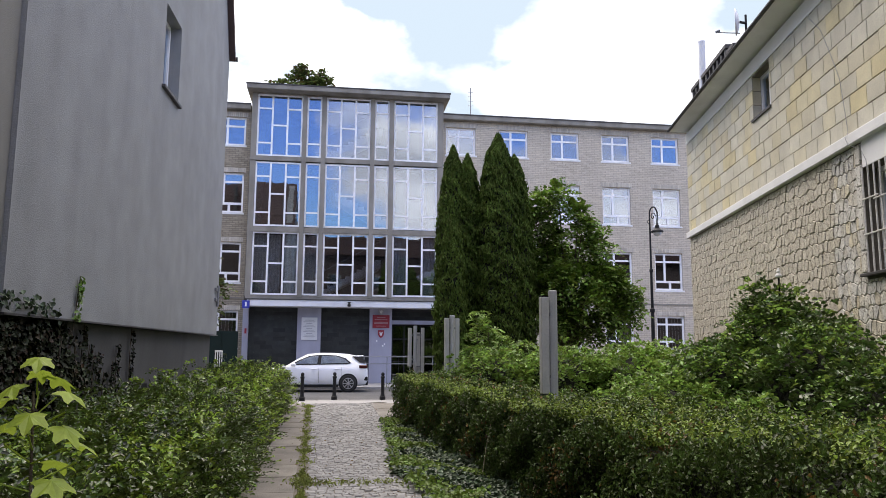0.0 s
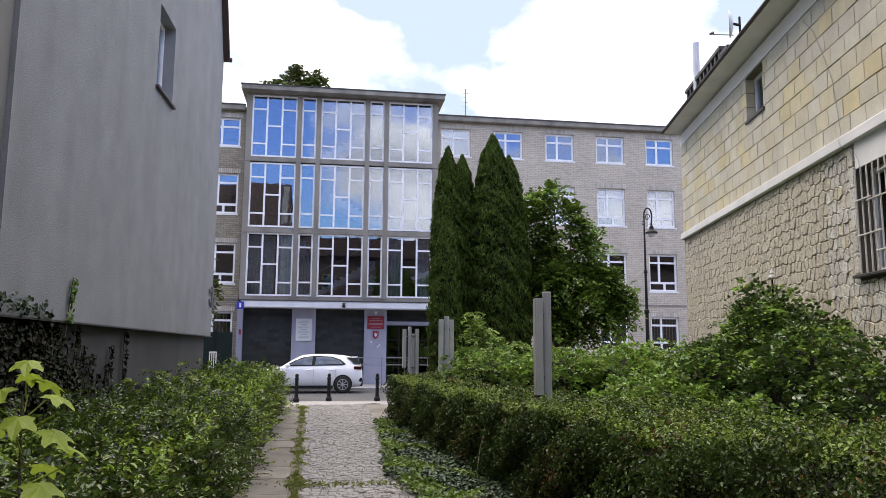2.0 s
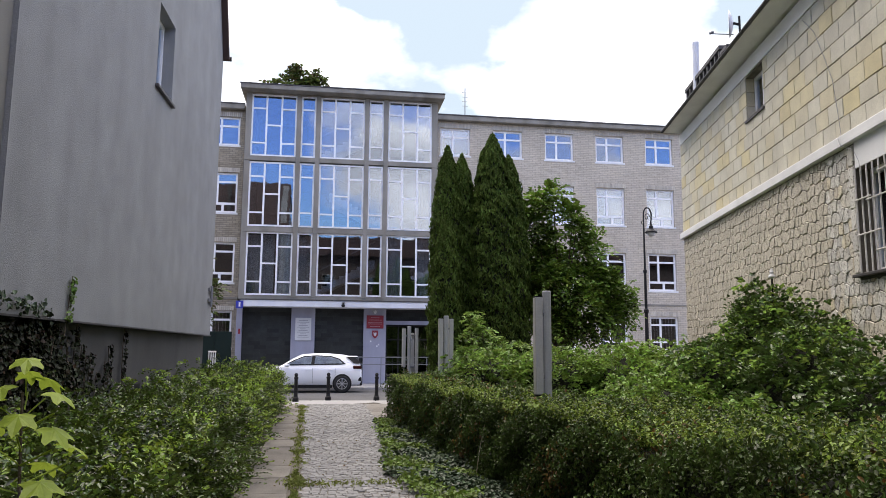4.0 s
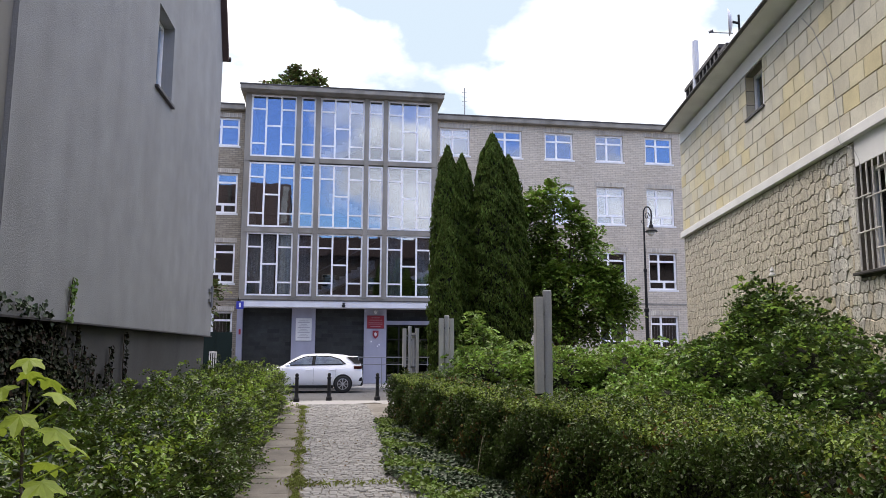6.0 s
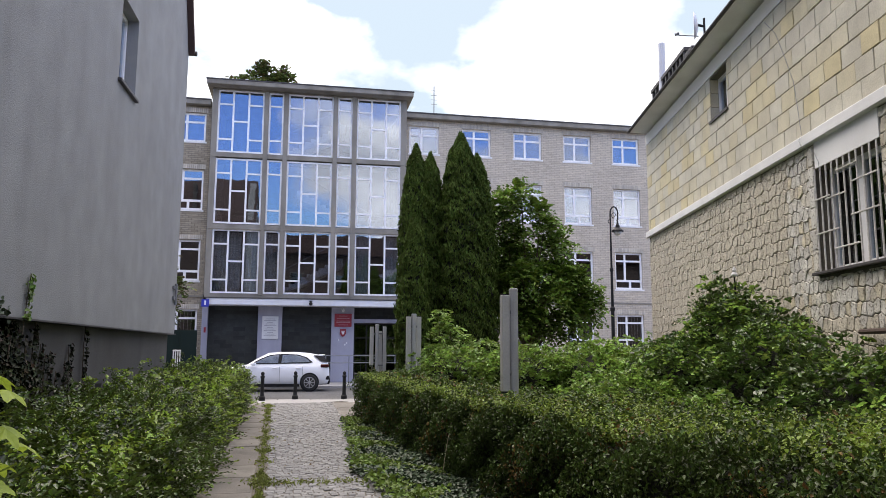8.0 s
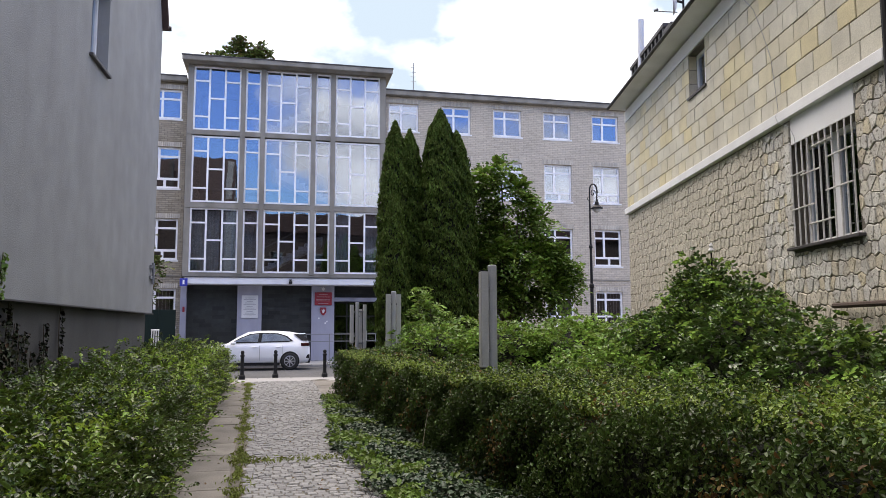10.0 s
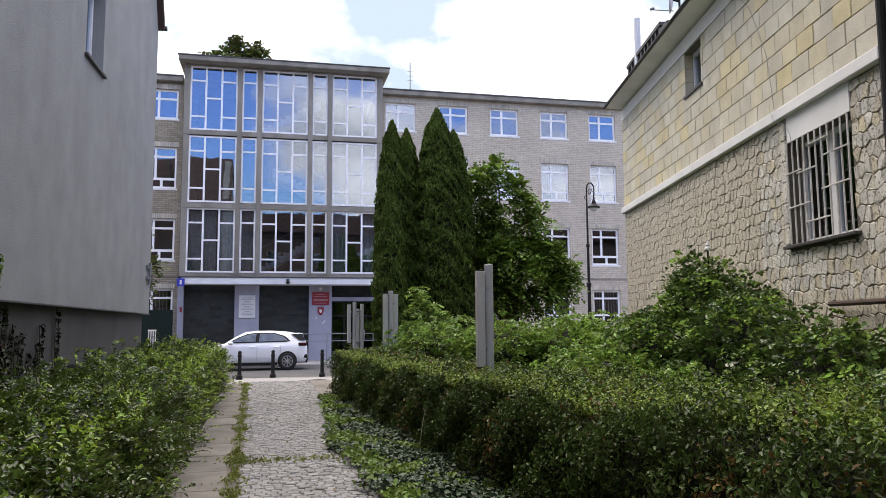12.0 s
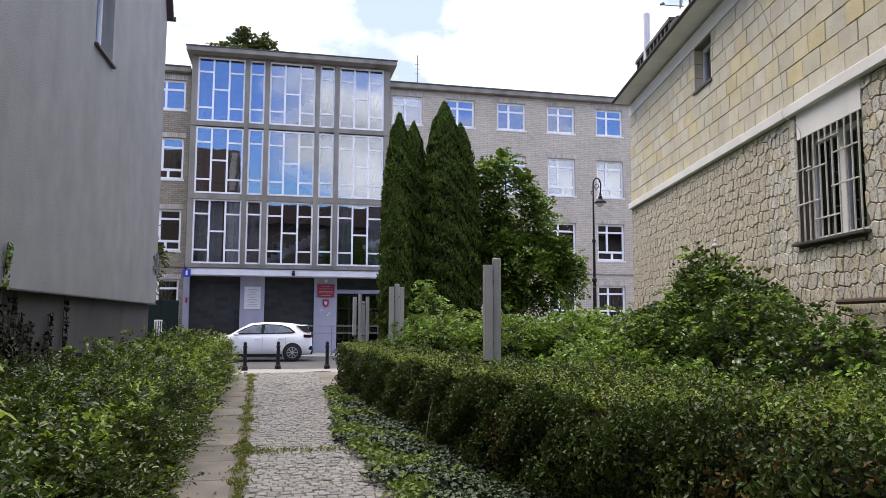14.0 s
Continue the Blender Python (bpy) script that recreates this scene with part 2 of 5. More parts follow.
SILL = material("dark_sheet_sill", (0.05, 0.045, 0.045), 0.5)
IRON = material("painted_window_bars", (0.62, 0.60, 0.57), 0.6, vary=0.2, scale=15)
BLACK = material("black_cast_iron", (0.012, 0.012, 0.013), 0.6, vary=0.2, scale=10, spec=0.25)
STEEL = material("grey_powder_coated_steel", (0.42, 0.43, 0.44), 0.45, vary=0.1, scale=4, bump=0.04, stain=0.25)
STEEL_LIGHT = material("pale_grey_sign_box", (0.47, 0.47, 0.455), 0.5, vary=0.1, scale=4, bump=0.05, stain=0.3)
GALV = material("galvanised_tube", (0.20, 0.205, 0.22), 0.5, metal=0.3, vary=0.12)
RUST = material("rusty_pipe", (0.06, 0.038, 0.028), 0.8, vary=0.3, scale=14)
ASPHALT = material("worn_asphalt", (0.095, 0.093, 0.092), 0.95, vary=0.25, scale=0.8, bump=0.4, fine=120)
PAVING = material("pale_concrete_paving", (0.32, 0.31, 0.30), 0.92, vary=0.15, scale=1.2, bump=0.25, single=0.1)
SLAB = material("sandy_concrete_slab", (0.165, 0.15, 0.13), 0.95, vary=0.3, scale=2.5, bump=0.3, fine=70, single=0.16, stain=0.2)
SETT = material("granite_sett", (0.235, 0.23, 0.222), 0.8, vary=0.2, scale=14, bump=0.4, fine=80, single=0.2, island=0.2)
SAND = material("sandy_bedding", (0.13, 0.115, 0.09), 1.0, vary=0.4, scale=5, bump=0.6, fine=60)
SOIL = material("dark_soil_with_litter", (0.055, 0.045, 0.032), 1.0, vary=0.45, scale=6, bump=0.7, fine=50)
BARK = material("rough_bark", (0.09, 0.07, 0.05), 0.95, vary=0.3, scale=12, bump=0.8, fine=40)
TWIG = material("dead_dry_stem", (0.42, 0.36, 0.26), 0.9)
# Near-black: the shade deep between leaves is put into the twigs' colour.
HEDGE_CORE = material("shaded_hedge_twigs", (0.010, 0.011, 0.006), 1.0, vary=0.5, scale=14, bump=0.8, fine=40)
LEAF_PRIVET = material("privet_leaf", (0.054, 0.09, 0.019), 0.42, vary=0.35, scale=1.1, bump=0, island=0.55, spec=0.3, through_light=0.25)
LEAF_DRY = material("privet_leaf_turning_brown", (0.14, 0.085, 0.025), 0.6, vary=0.35, scale=1.1, bump=0, island=0.5, spec=0.3, through_light=0.25)
# Lighter copy of privet_leaf: light on the hedge top is put into its colour.
LEAF_PRIVET_LIT = material("lit_privet_leaf", (0.18, 0.255, 0.045), 0.45, vary=0.3, scale=1.1, bump=0, island=0.45, spec=0.35, through_light=0.35)
# Lighter snowberry copy: brightness of the lit, far growth is in the colour.
LEAF_WILD_LIT = material("lit_snowberry_leaf", (0.25, 0.365, 0.055), 0.36, vary=0.3, scale=0.9, bump=0, island=0.5, spec=0.6, through_light=0.4)
LEAF_FAR = material("dark_far_tree_leaf", (0.085, 0.13, 0.036), 0.6, vary=0.4, scale=0.6, bump=0, island=0.5, spec=0.2, through_light=0.15, second=(0.09, 0.05, 0.025))
LEAF_WILD = material("snowberry_leaf", (0.060, 0.096, 0.017), 0.32, vary=0.4, scale=0.9, bump=0, island=0.7, spec=0.65, through_light=0.32)
LEAF_IVY = material("dark_ivy_leaf", (0.05, 0.08, 0.040), 0.48, vary=0.4, scale=1.4, bump=0, island=0.4, spec=0.4, through_light=0.08)
# Darker copy of the ivy leaf, with shade put into its colour.
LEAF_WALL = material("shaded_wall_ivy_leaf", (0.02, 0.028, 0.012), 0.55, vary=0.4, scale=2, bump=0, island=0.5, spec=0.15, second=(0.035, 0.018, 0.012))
# Seen only mirrored in the glass; coloured dark so the reflections stay dim.
MIRRORED_BRICK = material("dark_mirrored_brick", (0.075, 0.055, 0.048), 0.9, vary=0.25, scale=1.5)
LEAF_HERB = material("fresh_ground_elder_leaf", (0.125, 0.195, 0.036), 0.5, vary=0.3, scale=1.4, bump=0, island=0.35, spec=0.3, through_light=0.3)
# Lighter creeper copy; on bush tops its colour stands for light from above.
LEAF_CREEPER_BRIGHT = material("bright_creeper_leaf", (0.23, 0.36, 0.08), 0.38, vary=0.3, scale=0.8, bump=0, island=0.5, spec=0.4, through_light=0.4)
LEAF_BUSH = material("dark_bush_leaf", (0.068, 0.12, 0.028), 0.34, vary=0.4, scale=0.8, bump=0, island=0.6, spec=0.7, through_light=0.18)
LEAF_CREEPER = material("creeper_leaf", (0.13, 0.22, 0.045), 0.36, vary=0.35, scale=0.8, bump=0, island=0.55, spec=0.4, through_light=0.30)
LEAF_THUJA = material("thuja_spray", (0.068, 0.108, 0.022), 0.8, vary=0.45, scale=1.3, bump=0, island=0.5, spec=0.12, through_light=0.15)
LEAF_MAPLE = material("maple_leaf", (0.085, 0.15, 0.026), 0.5, vary=0.4, scale=0.6, bump=0, island=0.55, spec=0.25, through_light=0.3, second=(0.15, 0.24, 0.035))
LEAF_YOUNG = material("young_maple_leaf", (0.29, 0.39, 0.05), 0.45, vary=0.12, scale=8, bump=0.1, island=0.12, spec=0.3, through_light=0.45)
GRASS = material("grass_tuft", (0.20, 0.235, 0.065), 0.8, vary=0.3, scale=2, bump=0, island=0.4, spec=0.1, through_light=0.25)
CAR_PAINT = material("white_car_paint", (0.88, 0.885, 0.91), 0.22, vary=0.01, bump=0)
CAR_PAINT.node_tree.nodes["Principled BSDF"].inputs["Coat Weight"].default_value = 0.7
RUBBER = material("black_rubber", (0.02, 0.02, 0.02), 0.8, bump=0)
ALLOY = material("silver_alloy", (0.55, 0.55, 0.57), 0.35, metal=0.7, vary=0.05, bump=0)
RED_GLASS = material("dark_red_tail_light", (0.05, 0.005, 0.007), 0.15, vary=0.05, bump=0)
SIGN_RED = material("red_enamel", (0.27, 0.018, 0.03), 0.4, vary=0.06, bump=0)
# Dulled so the thick bars read as thin lettering from the camera.
SIGN_FAINT = material("dulled_pale_lettering", (0.42, 0.28, 0.28), 0.6, bump=0)
SIGN_BLUE = material("blue_enamel", (0.03, 0.045, 0.36), 0.4, vary=0.06, bump=0)
SIGN_PALE = material("pale_stone_plaque", (0.62, 0.62, 0.62), 0.6, vary=0.08, bump=0.05)
GREY_MARK = material("grey_lettering", (0.30, 0.30, 0.32), 0.6, bump=0)
GREEN_METAL = material("dark_green_fence_paint", (0.007, 0.016, 0.013), 0.7, vary=0.15, spec=0.2)


# ---- builders ----
def mesh_object(name, bm, mat, parent=None, label="", smooth=False):
    me = bpy.data.meshes.new(name)
    bmesh.ops.recalc_face_normals(bm, faces=bm.faces)
    if smooth:
        for f in bm.faces:
            f.smooth = True
    bm.to_mesh(me)
    bm.free()
    me.materials.append(mat)
    ob = new(name, me)
    if parent is not None:
        ob.parent = parent
    if label:
        ob["label"] = label
    return ob


def part(name, bm, mat, parent, label="", smooth=False):
    return mesh_object(name, bm, mat, parent, label, smooth)


def thing(name, m, label, category, group="", kind=""):
    ob = new(name)
    ob.empty_display_size = 0.2
    ob.matrix_basis = m
    return tagged(ob, label, category, group, kind)


def box(x0, y0, z0, x1, y1, z1, bevel=0.0, bm=None):
    own = bm if bm is not None else bmesh.new()
    made = bmesh.ops.create_cube(own, size=1.0)
    for v in made["verts"]:
        v.co = Vector(((x0 + x1) / 2 + v.co.x * abs(x1 - x0), (y0 + y1) / 2 + v.co.y * abs(y1 - y0), (z0 + z1) / 2 + v.co.z * abs(z1 - z0)))
    if bevel:
        edges = list({e for v in made["verts"] for e in v.link_edges})
        bmesh.ops.bevel(own, geom=edges, offset=bevel, segments=1, affect="EDGES")
    return own


def tube(points, radius, sides=8, bm=None, taper=1.0):
    """A round bar through the points."""
    own = bm if bm is not None else bmesh.new()
    pts = [Vector(p) for p in points]
    rings = []
    for i, p in enumerate(pts):
        way = (pts[min(i + 1, len(pts) - 1)] - pts[max(i - 1, 0)]).normalized()
        side = way.cross(Vector((0.31, 0.95, 0.07)) if abs(way.y) < 0.9 else Vector((1, 0, 0.1))).normalized()
        up = side.cross(way)
        r = radius * (1 + (taper - 1) * i / max(1, len(pts) - 1))
        rings.append([own.verts.new(p + r * (math.cos(a) * side + math.sin(a) * up)) for a in [2 * math.pi * k / sides for k in range(sides)]])
    for a, b in zip(rings, rings[1:]):
        for k in range(sides):
            own.faces.new((a[k], a[(k + 1) % sides], b[(k + 1) % sides], b[k]))
    own.faces.new(rings[0][::-1])
    own.faces.new(rings[-1])
    return own


def lathe(profile, sides=16, bm=None, centre=(0, 0, 0)):
    """A turned body from (radius, height) pairs."""
    own = bm if bm is not None else bmesh.new()
    c = Vector(centre)
    rings = [[own.verts.new(c + Vector((r * math.cos(2 * math.pi * k / sides), r * math.sin(2 * math.pi * k / sides), z))) for k in range(sides)] for r, z in profile]
    for a, b in zip(rings, rings[1:]):
        for k in range(sides):
            own.faces.new((a[k], a[(k + 1) % sides], b[(k + 1) % sides], b[k]))
    own.faces.new(rings[0][::-1])
    own.faces.new(rings[-1])
    return own


def prism(points, y0, y1, bm=None):
    """An outline in x and z, drawn out from y0 to y1."""
    own = bm if bm is not None else bmesh.new()
    a = [own.verts.new((x, y0, z)) for x, z in points]
    b = [own.verts.new((x, y1, z)) for x, z in points]
    own.faces.new(a)
    own.faces.new(b[::-1])
    for i in range(len(a)):
        j = (i + 1) % len(a)
        own.faces.new((a[i], b[i], b[j], a[j]))
    return own


def wall_with_holes(u0, u1, z0, z1, thick, holes):
    """An upright wall along x with its face at y = 0, drawn back by thick; holes: (u0, z0, u1, z1), cut right through."""
    us = sorted({u0, u1, *[h[0] for h in holes], *[h[2] for h in holes]})
    zs = sorted({z0, z1, *[h[1] for h in holes], *[h[3] for h in holes]})
    bm = bmesh.new()
    grid = {}

    def solid(i, k):
        if not (0 <= i < len(us) - 1 and 0 <= k < len(zs) - 1):
            return False
        u, z = (us[i] + us[i + 1]) / 2, (zs[k] + zs[k + 1]) / 2
        return not any(h[0] < u < h[2] and h[1] < z < h[3] for h in holes)

    def vert(i, k, back):
        if (i, k, back) not in grid:
            grid[i, k, back] = bm.verts.new((us[i], thick if back else 0.0, zs[k]))
        return grid[i, k, back]

    for i in range(len(us) - 1):
        for k in range(len(zs) - 1):
            if not solid(i, k):
                continue
            for back in (False, True):
                bm.faces.new([vert(a, b, back) for a, b in ((i, k), (i + 1, k), (i + 1, k + 1), (i, k + 1))])
            for di, dk, (p, q) in ((-1, 0, ((i, k), (i, k + 1))), (1, 0, ((i + 1, k), (i + 1, k + 1))), (0, -1, ((i, k), (i + 1, k))), (0, 1, ((i, k + 1), (i + 1, k + 1)))):
                if not solid(i + di, k + dk):
                    bm.faces.new((vert(*p, False), vert(*q, False), vert(*q, True), vert(*p, True)))
    return bm


def leaves(name, places, normals, length, width, mat, parent=None, axis=None, fold=0.18, label=""):
    """Many small folded leaves in one mesh: each sits at a place and faces along its normal."""
    rng = np.random.default_rng(len(places) + len(name))
    n = len(places)
    nrm = normals / np.maximum(np.linalg.norm(normals, axis=1, keepdims=True), 1e-6)
    a = rng.normal(size=(n, 3)) if axis is None else axis + rng.normal(size=(n, 3)) * 0.25
    a -= nrm * (a * nrm).sum(1, keepdims=True)
    a /= np.maximum(np.linalg.norm(a, axis=1, keepdims=True), 1e-6)
    b = np.cross(nrm, a)
    ln = (length * rng.uniform(0.65, 1.25, n))[:, None]
    wd = (width * rng.uniform(0.7, 1.2, n))[:, None]
    up = nrm * wd * fold
    co = np.stack([places - a * ln * 0.5,
                   places - a * ln * 0.2 + b * wd * 0.48 + up, places + a * ln * 0.22 + b * wd * 0.4 + up,
                   places + a * ln * 0.5 - nrm * ln * 0.12,
                   places + a * ln * 0.22 - b * wd * 0.4 + up, places - a * ln * 0.2 - b * wd * 0.48 + up], 1)
    idx = (np.arange(n) * 6)[:, None] + np.array([0, 1, 2, 3, 0, 3, 4, 5])[None]
    me = bpy.data.meshes.new(name)
    me.vertices.add(n * 6)
    me.vertices.foreach_set("co", co.astype(np.float32).ravel())
    me.loops.add(n * 8)
    me.loops.foreach_set("vertex_index", idx.astype(np.int32).ravel())
    me.polygons.add(n * 2)
    me.polygons.foreach_set("loop_start", (np.arange(n * 2) * 4).astype(np.int32))
    me.update(calc_edges=True)
    me.validate()
    me.materials.append(mat)
    ob = new(name, me)
    if parent is not None:
        ob.parent = parent
    if label:
        ob["label"] = label
    return ob


def sprigs(name, roots, ways, length, per, size, aspect, mat, parent, droop=0.35, tip_mat=None, tip_share=0.0):
    """Leafy twigs: each starts at a root, grows along its way, bends down, and carries leaves in two ranks."""
    n = len(roots)
    w = ways / np.maximum(np.linalg.norm(ways, axis=1, keepdims=True), 1e-6)
    side = np.cross(w, np.array([0, 0, 1.0]) + rng.normal(size=(n, 3)) * 0.35)
    side /= np.maximum(np.linalg.norm(side, axis=1, keepdims=True), 1e-6)
    ln = length * rng.uniform(0.55, 1.3, n)
    f = np.linspace(0.12, 1.0, per)
    hang = np.array([0, 0, -1.0])
    p = roots[:, None] + ln[:, None, None] * (w[:, None] * f[None, :, None] + hang * droop * (f ** 2)[None, :, None])
    rank = np.where(np.arange(per) % 2 == 0, 1.0, -1.0) * (np.arange(per) < per - 1)
    go = w[:, None] * 0.75 + hang * droop * f[None, :, None] + side[:, None] * rank[None, :, None]
    face = np.cross(side, w)
    face *= np.where(face[:, 2:] < 0, -1.0, 1.0)
    face = face[:, None] + np.array([0, 0, 0.45]) + rng.normal(size=(n, per, 3)) * 0.35
    p = p + go * size * 0.5
    # outer leaves of some sprigs take the brighter tip colour
    young = np.zeros((n, per), bool)
    if tip_mat is not None:
        young = (rng.uniform(0, 1, n) < tip_share)[:, None] & (f > 0.45)[None]
    keep = p[..., 2] > 0.01
    for mask, m in ((keep & ~young, mat), (keep & young, tip_mat)):
        if mask.any():
            leaves(name, p[mask], face[mask], size, size * aspect, m, parent, axis=go[mask])


rng = np.random.default_rng(5)


def lumps(p, size, amount):
    """A smooth unevenness for an array of points."""
    out = np.zeros(len(p))
    for k, (sx, sy, sz) in enumerate(((1.0, 0.7, 1.3), (-0.6, 1.1, 0.9), (1.7, -1.4, 0.8), (2.3, 2.1, -2.6))):
        out += np.sin((p[:, 0] * sx + p[:, 1] * sy + p[:, 2] * sz) * 2 * math.pi / size + k * 1.9) / (1 + 0.5 * k)
    return out * amount / 2.2


# ---- ground, road and path ----
def sheet(name, mat, x0, y0, x1, y1, z, steps, label, category, amp=0.0):
    bm = bmesh.new()
    nx, ny = steps
    vs = [[bm.verts.new((x0 + (x1 - x0) * i / nx, y0 + (y1 - y0) * k / ny, z + (amp * noise.noise((i * 0.7, k * 0.7, 3.0)) if 0 < i < nx and 0 < k < ny else 0))) for k in range(ny + 1)] for i in range(nx + 1)]
    for i in range(nx):
        for k in range(ny):
            bm.faces.new((vs[i][k], vs[i + 1][k], vs[i + 1][k + 1], vs[i][k + 1]))
    return tagged(mesh_object(name, bm, mat), label, category, kind="structure")


sheet("ground", SOIL, -900, -900, 900, 1500, -0.14, (30, 30), "dark soil reaching out under everything", "ground")
sheet("garden_soil", SOIL, -14, -8, 30, 23.6, -0.02, (80, 60), "bare dark garden soil with leaf litter", "ground", 0.05)
road = tagged(mesh_object("road", box(-80, 25.6, -0.3, 80, 32.2, -0.10), ASPHALT), "worn grey asphalt street between two kerbs", "road", kind="structure")
tagged(mesh_object("pavement_near", box(-80, 22.3, -0.3, 80, 23.7, -0.004), PAVING), "pale concrete pavement along the street", "pavement", kind="structure")
tagged(mesh_object("pavement_far", box(-80, 32.4, -0.3, 80, 37.5, 0.0), PAVING), "concrete pavement in front of the school", "pavement", kind="structure")
tagged(mesh_object("lay_by", box(-80, 23.9, -0.3, 80, 25.6, -0.006), ASPHALT), "worn grey asphalt strip between kerb and street", "road", kind="structure")
for y0, name in ((23.7, "kerb_near"), (32.2, "kerb_far")):
    kerb = thing(name, pose(0, y0, 0), "row of pale granite kerb stones", "kerb", kind="structure")
    data = None
    for i in range(60):
        if data is None:
            stone = part("kerb_stone", box(-0.49, 0, -0.3, 0.49, 0.2, 0.004, 0.012), PAVING, kerb)
            data = stone.data
        else:
            stone = new("kerb_stone", data)
            stone.parent = kerb
        stone.location = (i - 30, 0, 0)


# ---- school building across the street ----
SCHOOL_Y = 36.0
school = thing("school_building", pose(0, SCHOOL_Y, 0), "four-storey grey brick school with a glazed stair tower", "building")
WING = 0.5


def window_unit(parent, x0, z0, x1, z1, y, columns, rows, label, glass=GLASS, bar=0.06, depth=0.07, sill=True, name="window", frame_mat=None, low=None):
    """columns: fractions of the width where mullions stand; rows: for each column the fractions of the height, from below, where its bars lie; low: (height, mullion) of a row of low lights under the rest."""
    fm = frame_mat or PVC
    edges = [x0] + [x0 + (x1 - x0) * c for c in columns] + [x1]
    panes = []
    base = z0
    if low:
        base = z0 + (z1 - z0) * low[0]
        split = x0 + (x1 - x0) * low[1]
        panes += [(x0 + bar, z0 + bar, split - bar * 0.6, base - bar * 0.6), (split + bar * 0.6, z0 + bar, x1 - bar, base - bar * 0.6)]
    for i, marks in enumerate(rows):
        u0, u1 = edges[i] + bar * (1 if i == 0 else 0.55), edges[i + 1] - bar * (1 if i == len(rows) - 1 else 0.55)
        hs = [base + bar * (0.6 if low else 1)] + [z0 + (z1 - z0) * m for m in marks] + [z1 - bar]
        for k in range(len(hs) - 1):
            panes.append((u0, hs[k] + (bar * 0.5 if k else 0), u1, hs[k + 1] - (bar * 0.5 if k < len(hs) - 2 else 0)))
    bm = wall_with_holes(x0, x1, z0, z1, depth, panes)
    for v in bm.verts:
        v.co.y += y
    win = part(name, bm, fm, parent, label)
    for p in panes:
        tilt = random.uniform(-0.003, 0.003)
        pane = part("pane", box(p[0] - 0.008, y + 0.03 + tilt, p[1] - 0.008, p[2] + 0.008, y + 0.042 + tilt, p[3] + 0.008), glass, win)
        pane.visible_shadow = False
    if sill:
        part("sill", box(x0 - 0.06, y - 0.14, z0 - 0.09, x1 + 0.06, y + 0.02, z0 - 0.004, 0.008), WHITE, win)
    return win


ROWS = ((1.62, 3.38), (4.72, 6.66), (8.10, 10.08), (11.45, 12.88))
right_starts = [5.36 + 2.755 * k for k in range(7)]
left_starts = [-6.12 - 2.755 * k for k in range(4)]


def turned_sash(x0, z0, x1, z1):
    """An open casement frame, leaning inwards from its foot."""
    bm = wall_with_holes(x0, x1, z0, z1, 0.05, [(x0 + 0.06, z0 + 0.06, x1 - 0.06, z1 - 0.06)])
    for v in bm.verts:
        v.co.y += WING + 0.20 + 0.12 * (v.co.z - z0)
    return bm


def wing(x0, x1, starts, blinds, brick):
    holes = [(s, r[0], s + 1.54, r[1]) for s in starts for r in ROWS]
    bm = wall_with_holes(x0, x1, 0, 13.22, 0.38, holes)
    for v in bm.verts:
        v.co.y += WING
    part("wall", bm, brick, school, "grey facing-brick wall with regular windows")
    part("plinth", box(x0, WING - 0.04, 0, x1, WING - 0.003, 0.75), CONCRETE_DARK, school)
    part("string_course", box(x0, WING - 0.03, 3.94, x1, WING - 0.002, 4.02), CONCRETE, school)
    part("cornice", box(x0, WING - 0.32, 13.22, x1, WING + 12, 13.47, 0.02), CONCRETE, school, "weathered concrete roof edge")
    part("gutter", box(x0, WING - 0.35, 13.45, x1, WING - 0.2, 13.51), ROOF_DARK, school)
    for s in starts:
        for k, r in enumerate(ROWS):
            if k == 3:
                marks, cols, low = [[0.68], [0.68]], [0.42], None
            elif k == 0:
                marks, cols, low = [[0.26, 0.76], [0.26, 0.76]], [0.39], None
            else:
                marks, cols, low = [[0.77], [0.77]], [0.38], (0.23, 0.56)
            win = window_unit(school, s, r[0], s + 1.54, r[1], WING + 0.12, cols, marks, "white plastic window in a brick opening", bar=0.095, low=low)
            for j in range(18):
                part("lintel_brick", box(s - 0.08 + j * 0.095, WING - 0.014 - 0.004 * (j % 2), r[1] + 0.012, s - 0.002 + j * 0.095, WING - 0.002, r[1] + 0.235), LINTEL, win)
            if k in blinds:
                part("blind", box(s + 0.66, WING + 0.30, r[0] + 0.02, s + 1.5, WING + 0.32, r[1] - 0.05), BLIND, win)
                part("blind", box(s + 0.05, WING + 0.302, r[1] - 0.48, s + 0.655, WING + 0.322, r[1] - 0.05), BLIND, win)
                part("open_sash", turned_sash(s + 0.10, r[0] + 0.50, s + 0.56, r[1] - 0.50), PVC, win, "casement tilted open inwards")
            if k == 0:
                for j in range(9):
                    part("bar", tube([(s + 0.12 + j * 0.162, WING + 0.22, r[0] + 0.05), (s + 0.12 + j * 0.162, WING + 0.22, r[1] - 0.05)], 0.012, 5), IRON, win)


wing(4.95, 26.0, right_starts, (2,), BRICK)
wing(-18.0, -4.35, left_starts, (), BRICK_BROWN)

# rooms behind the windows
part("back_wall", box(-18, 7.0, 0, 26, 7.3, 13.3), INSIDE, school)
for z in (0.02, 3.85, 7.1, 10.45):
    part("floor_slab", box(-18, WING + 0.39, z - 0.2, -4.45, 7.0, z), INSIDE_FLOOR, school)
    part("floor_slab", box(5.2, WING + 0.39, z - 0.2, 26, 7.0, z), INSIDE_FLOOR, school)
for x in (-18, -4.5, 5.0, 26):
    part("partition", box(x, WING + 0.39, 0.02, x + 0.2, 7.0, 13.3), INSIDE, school)
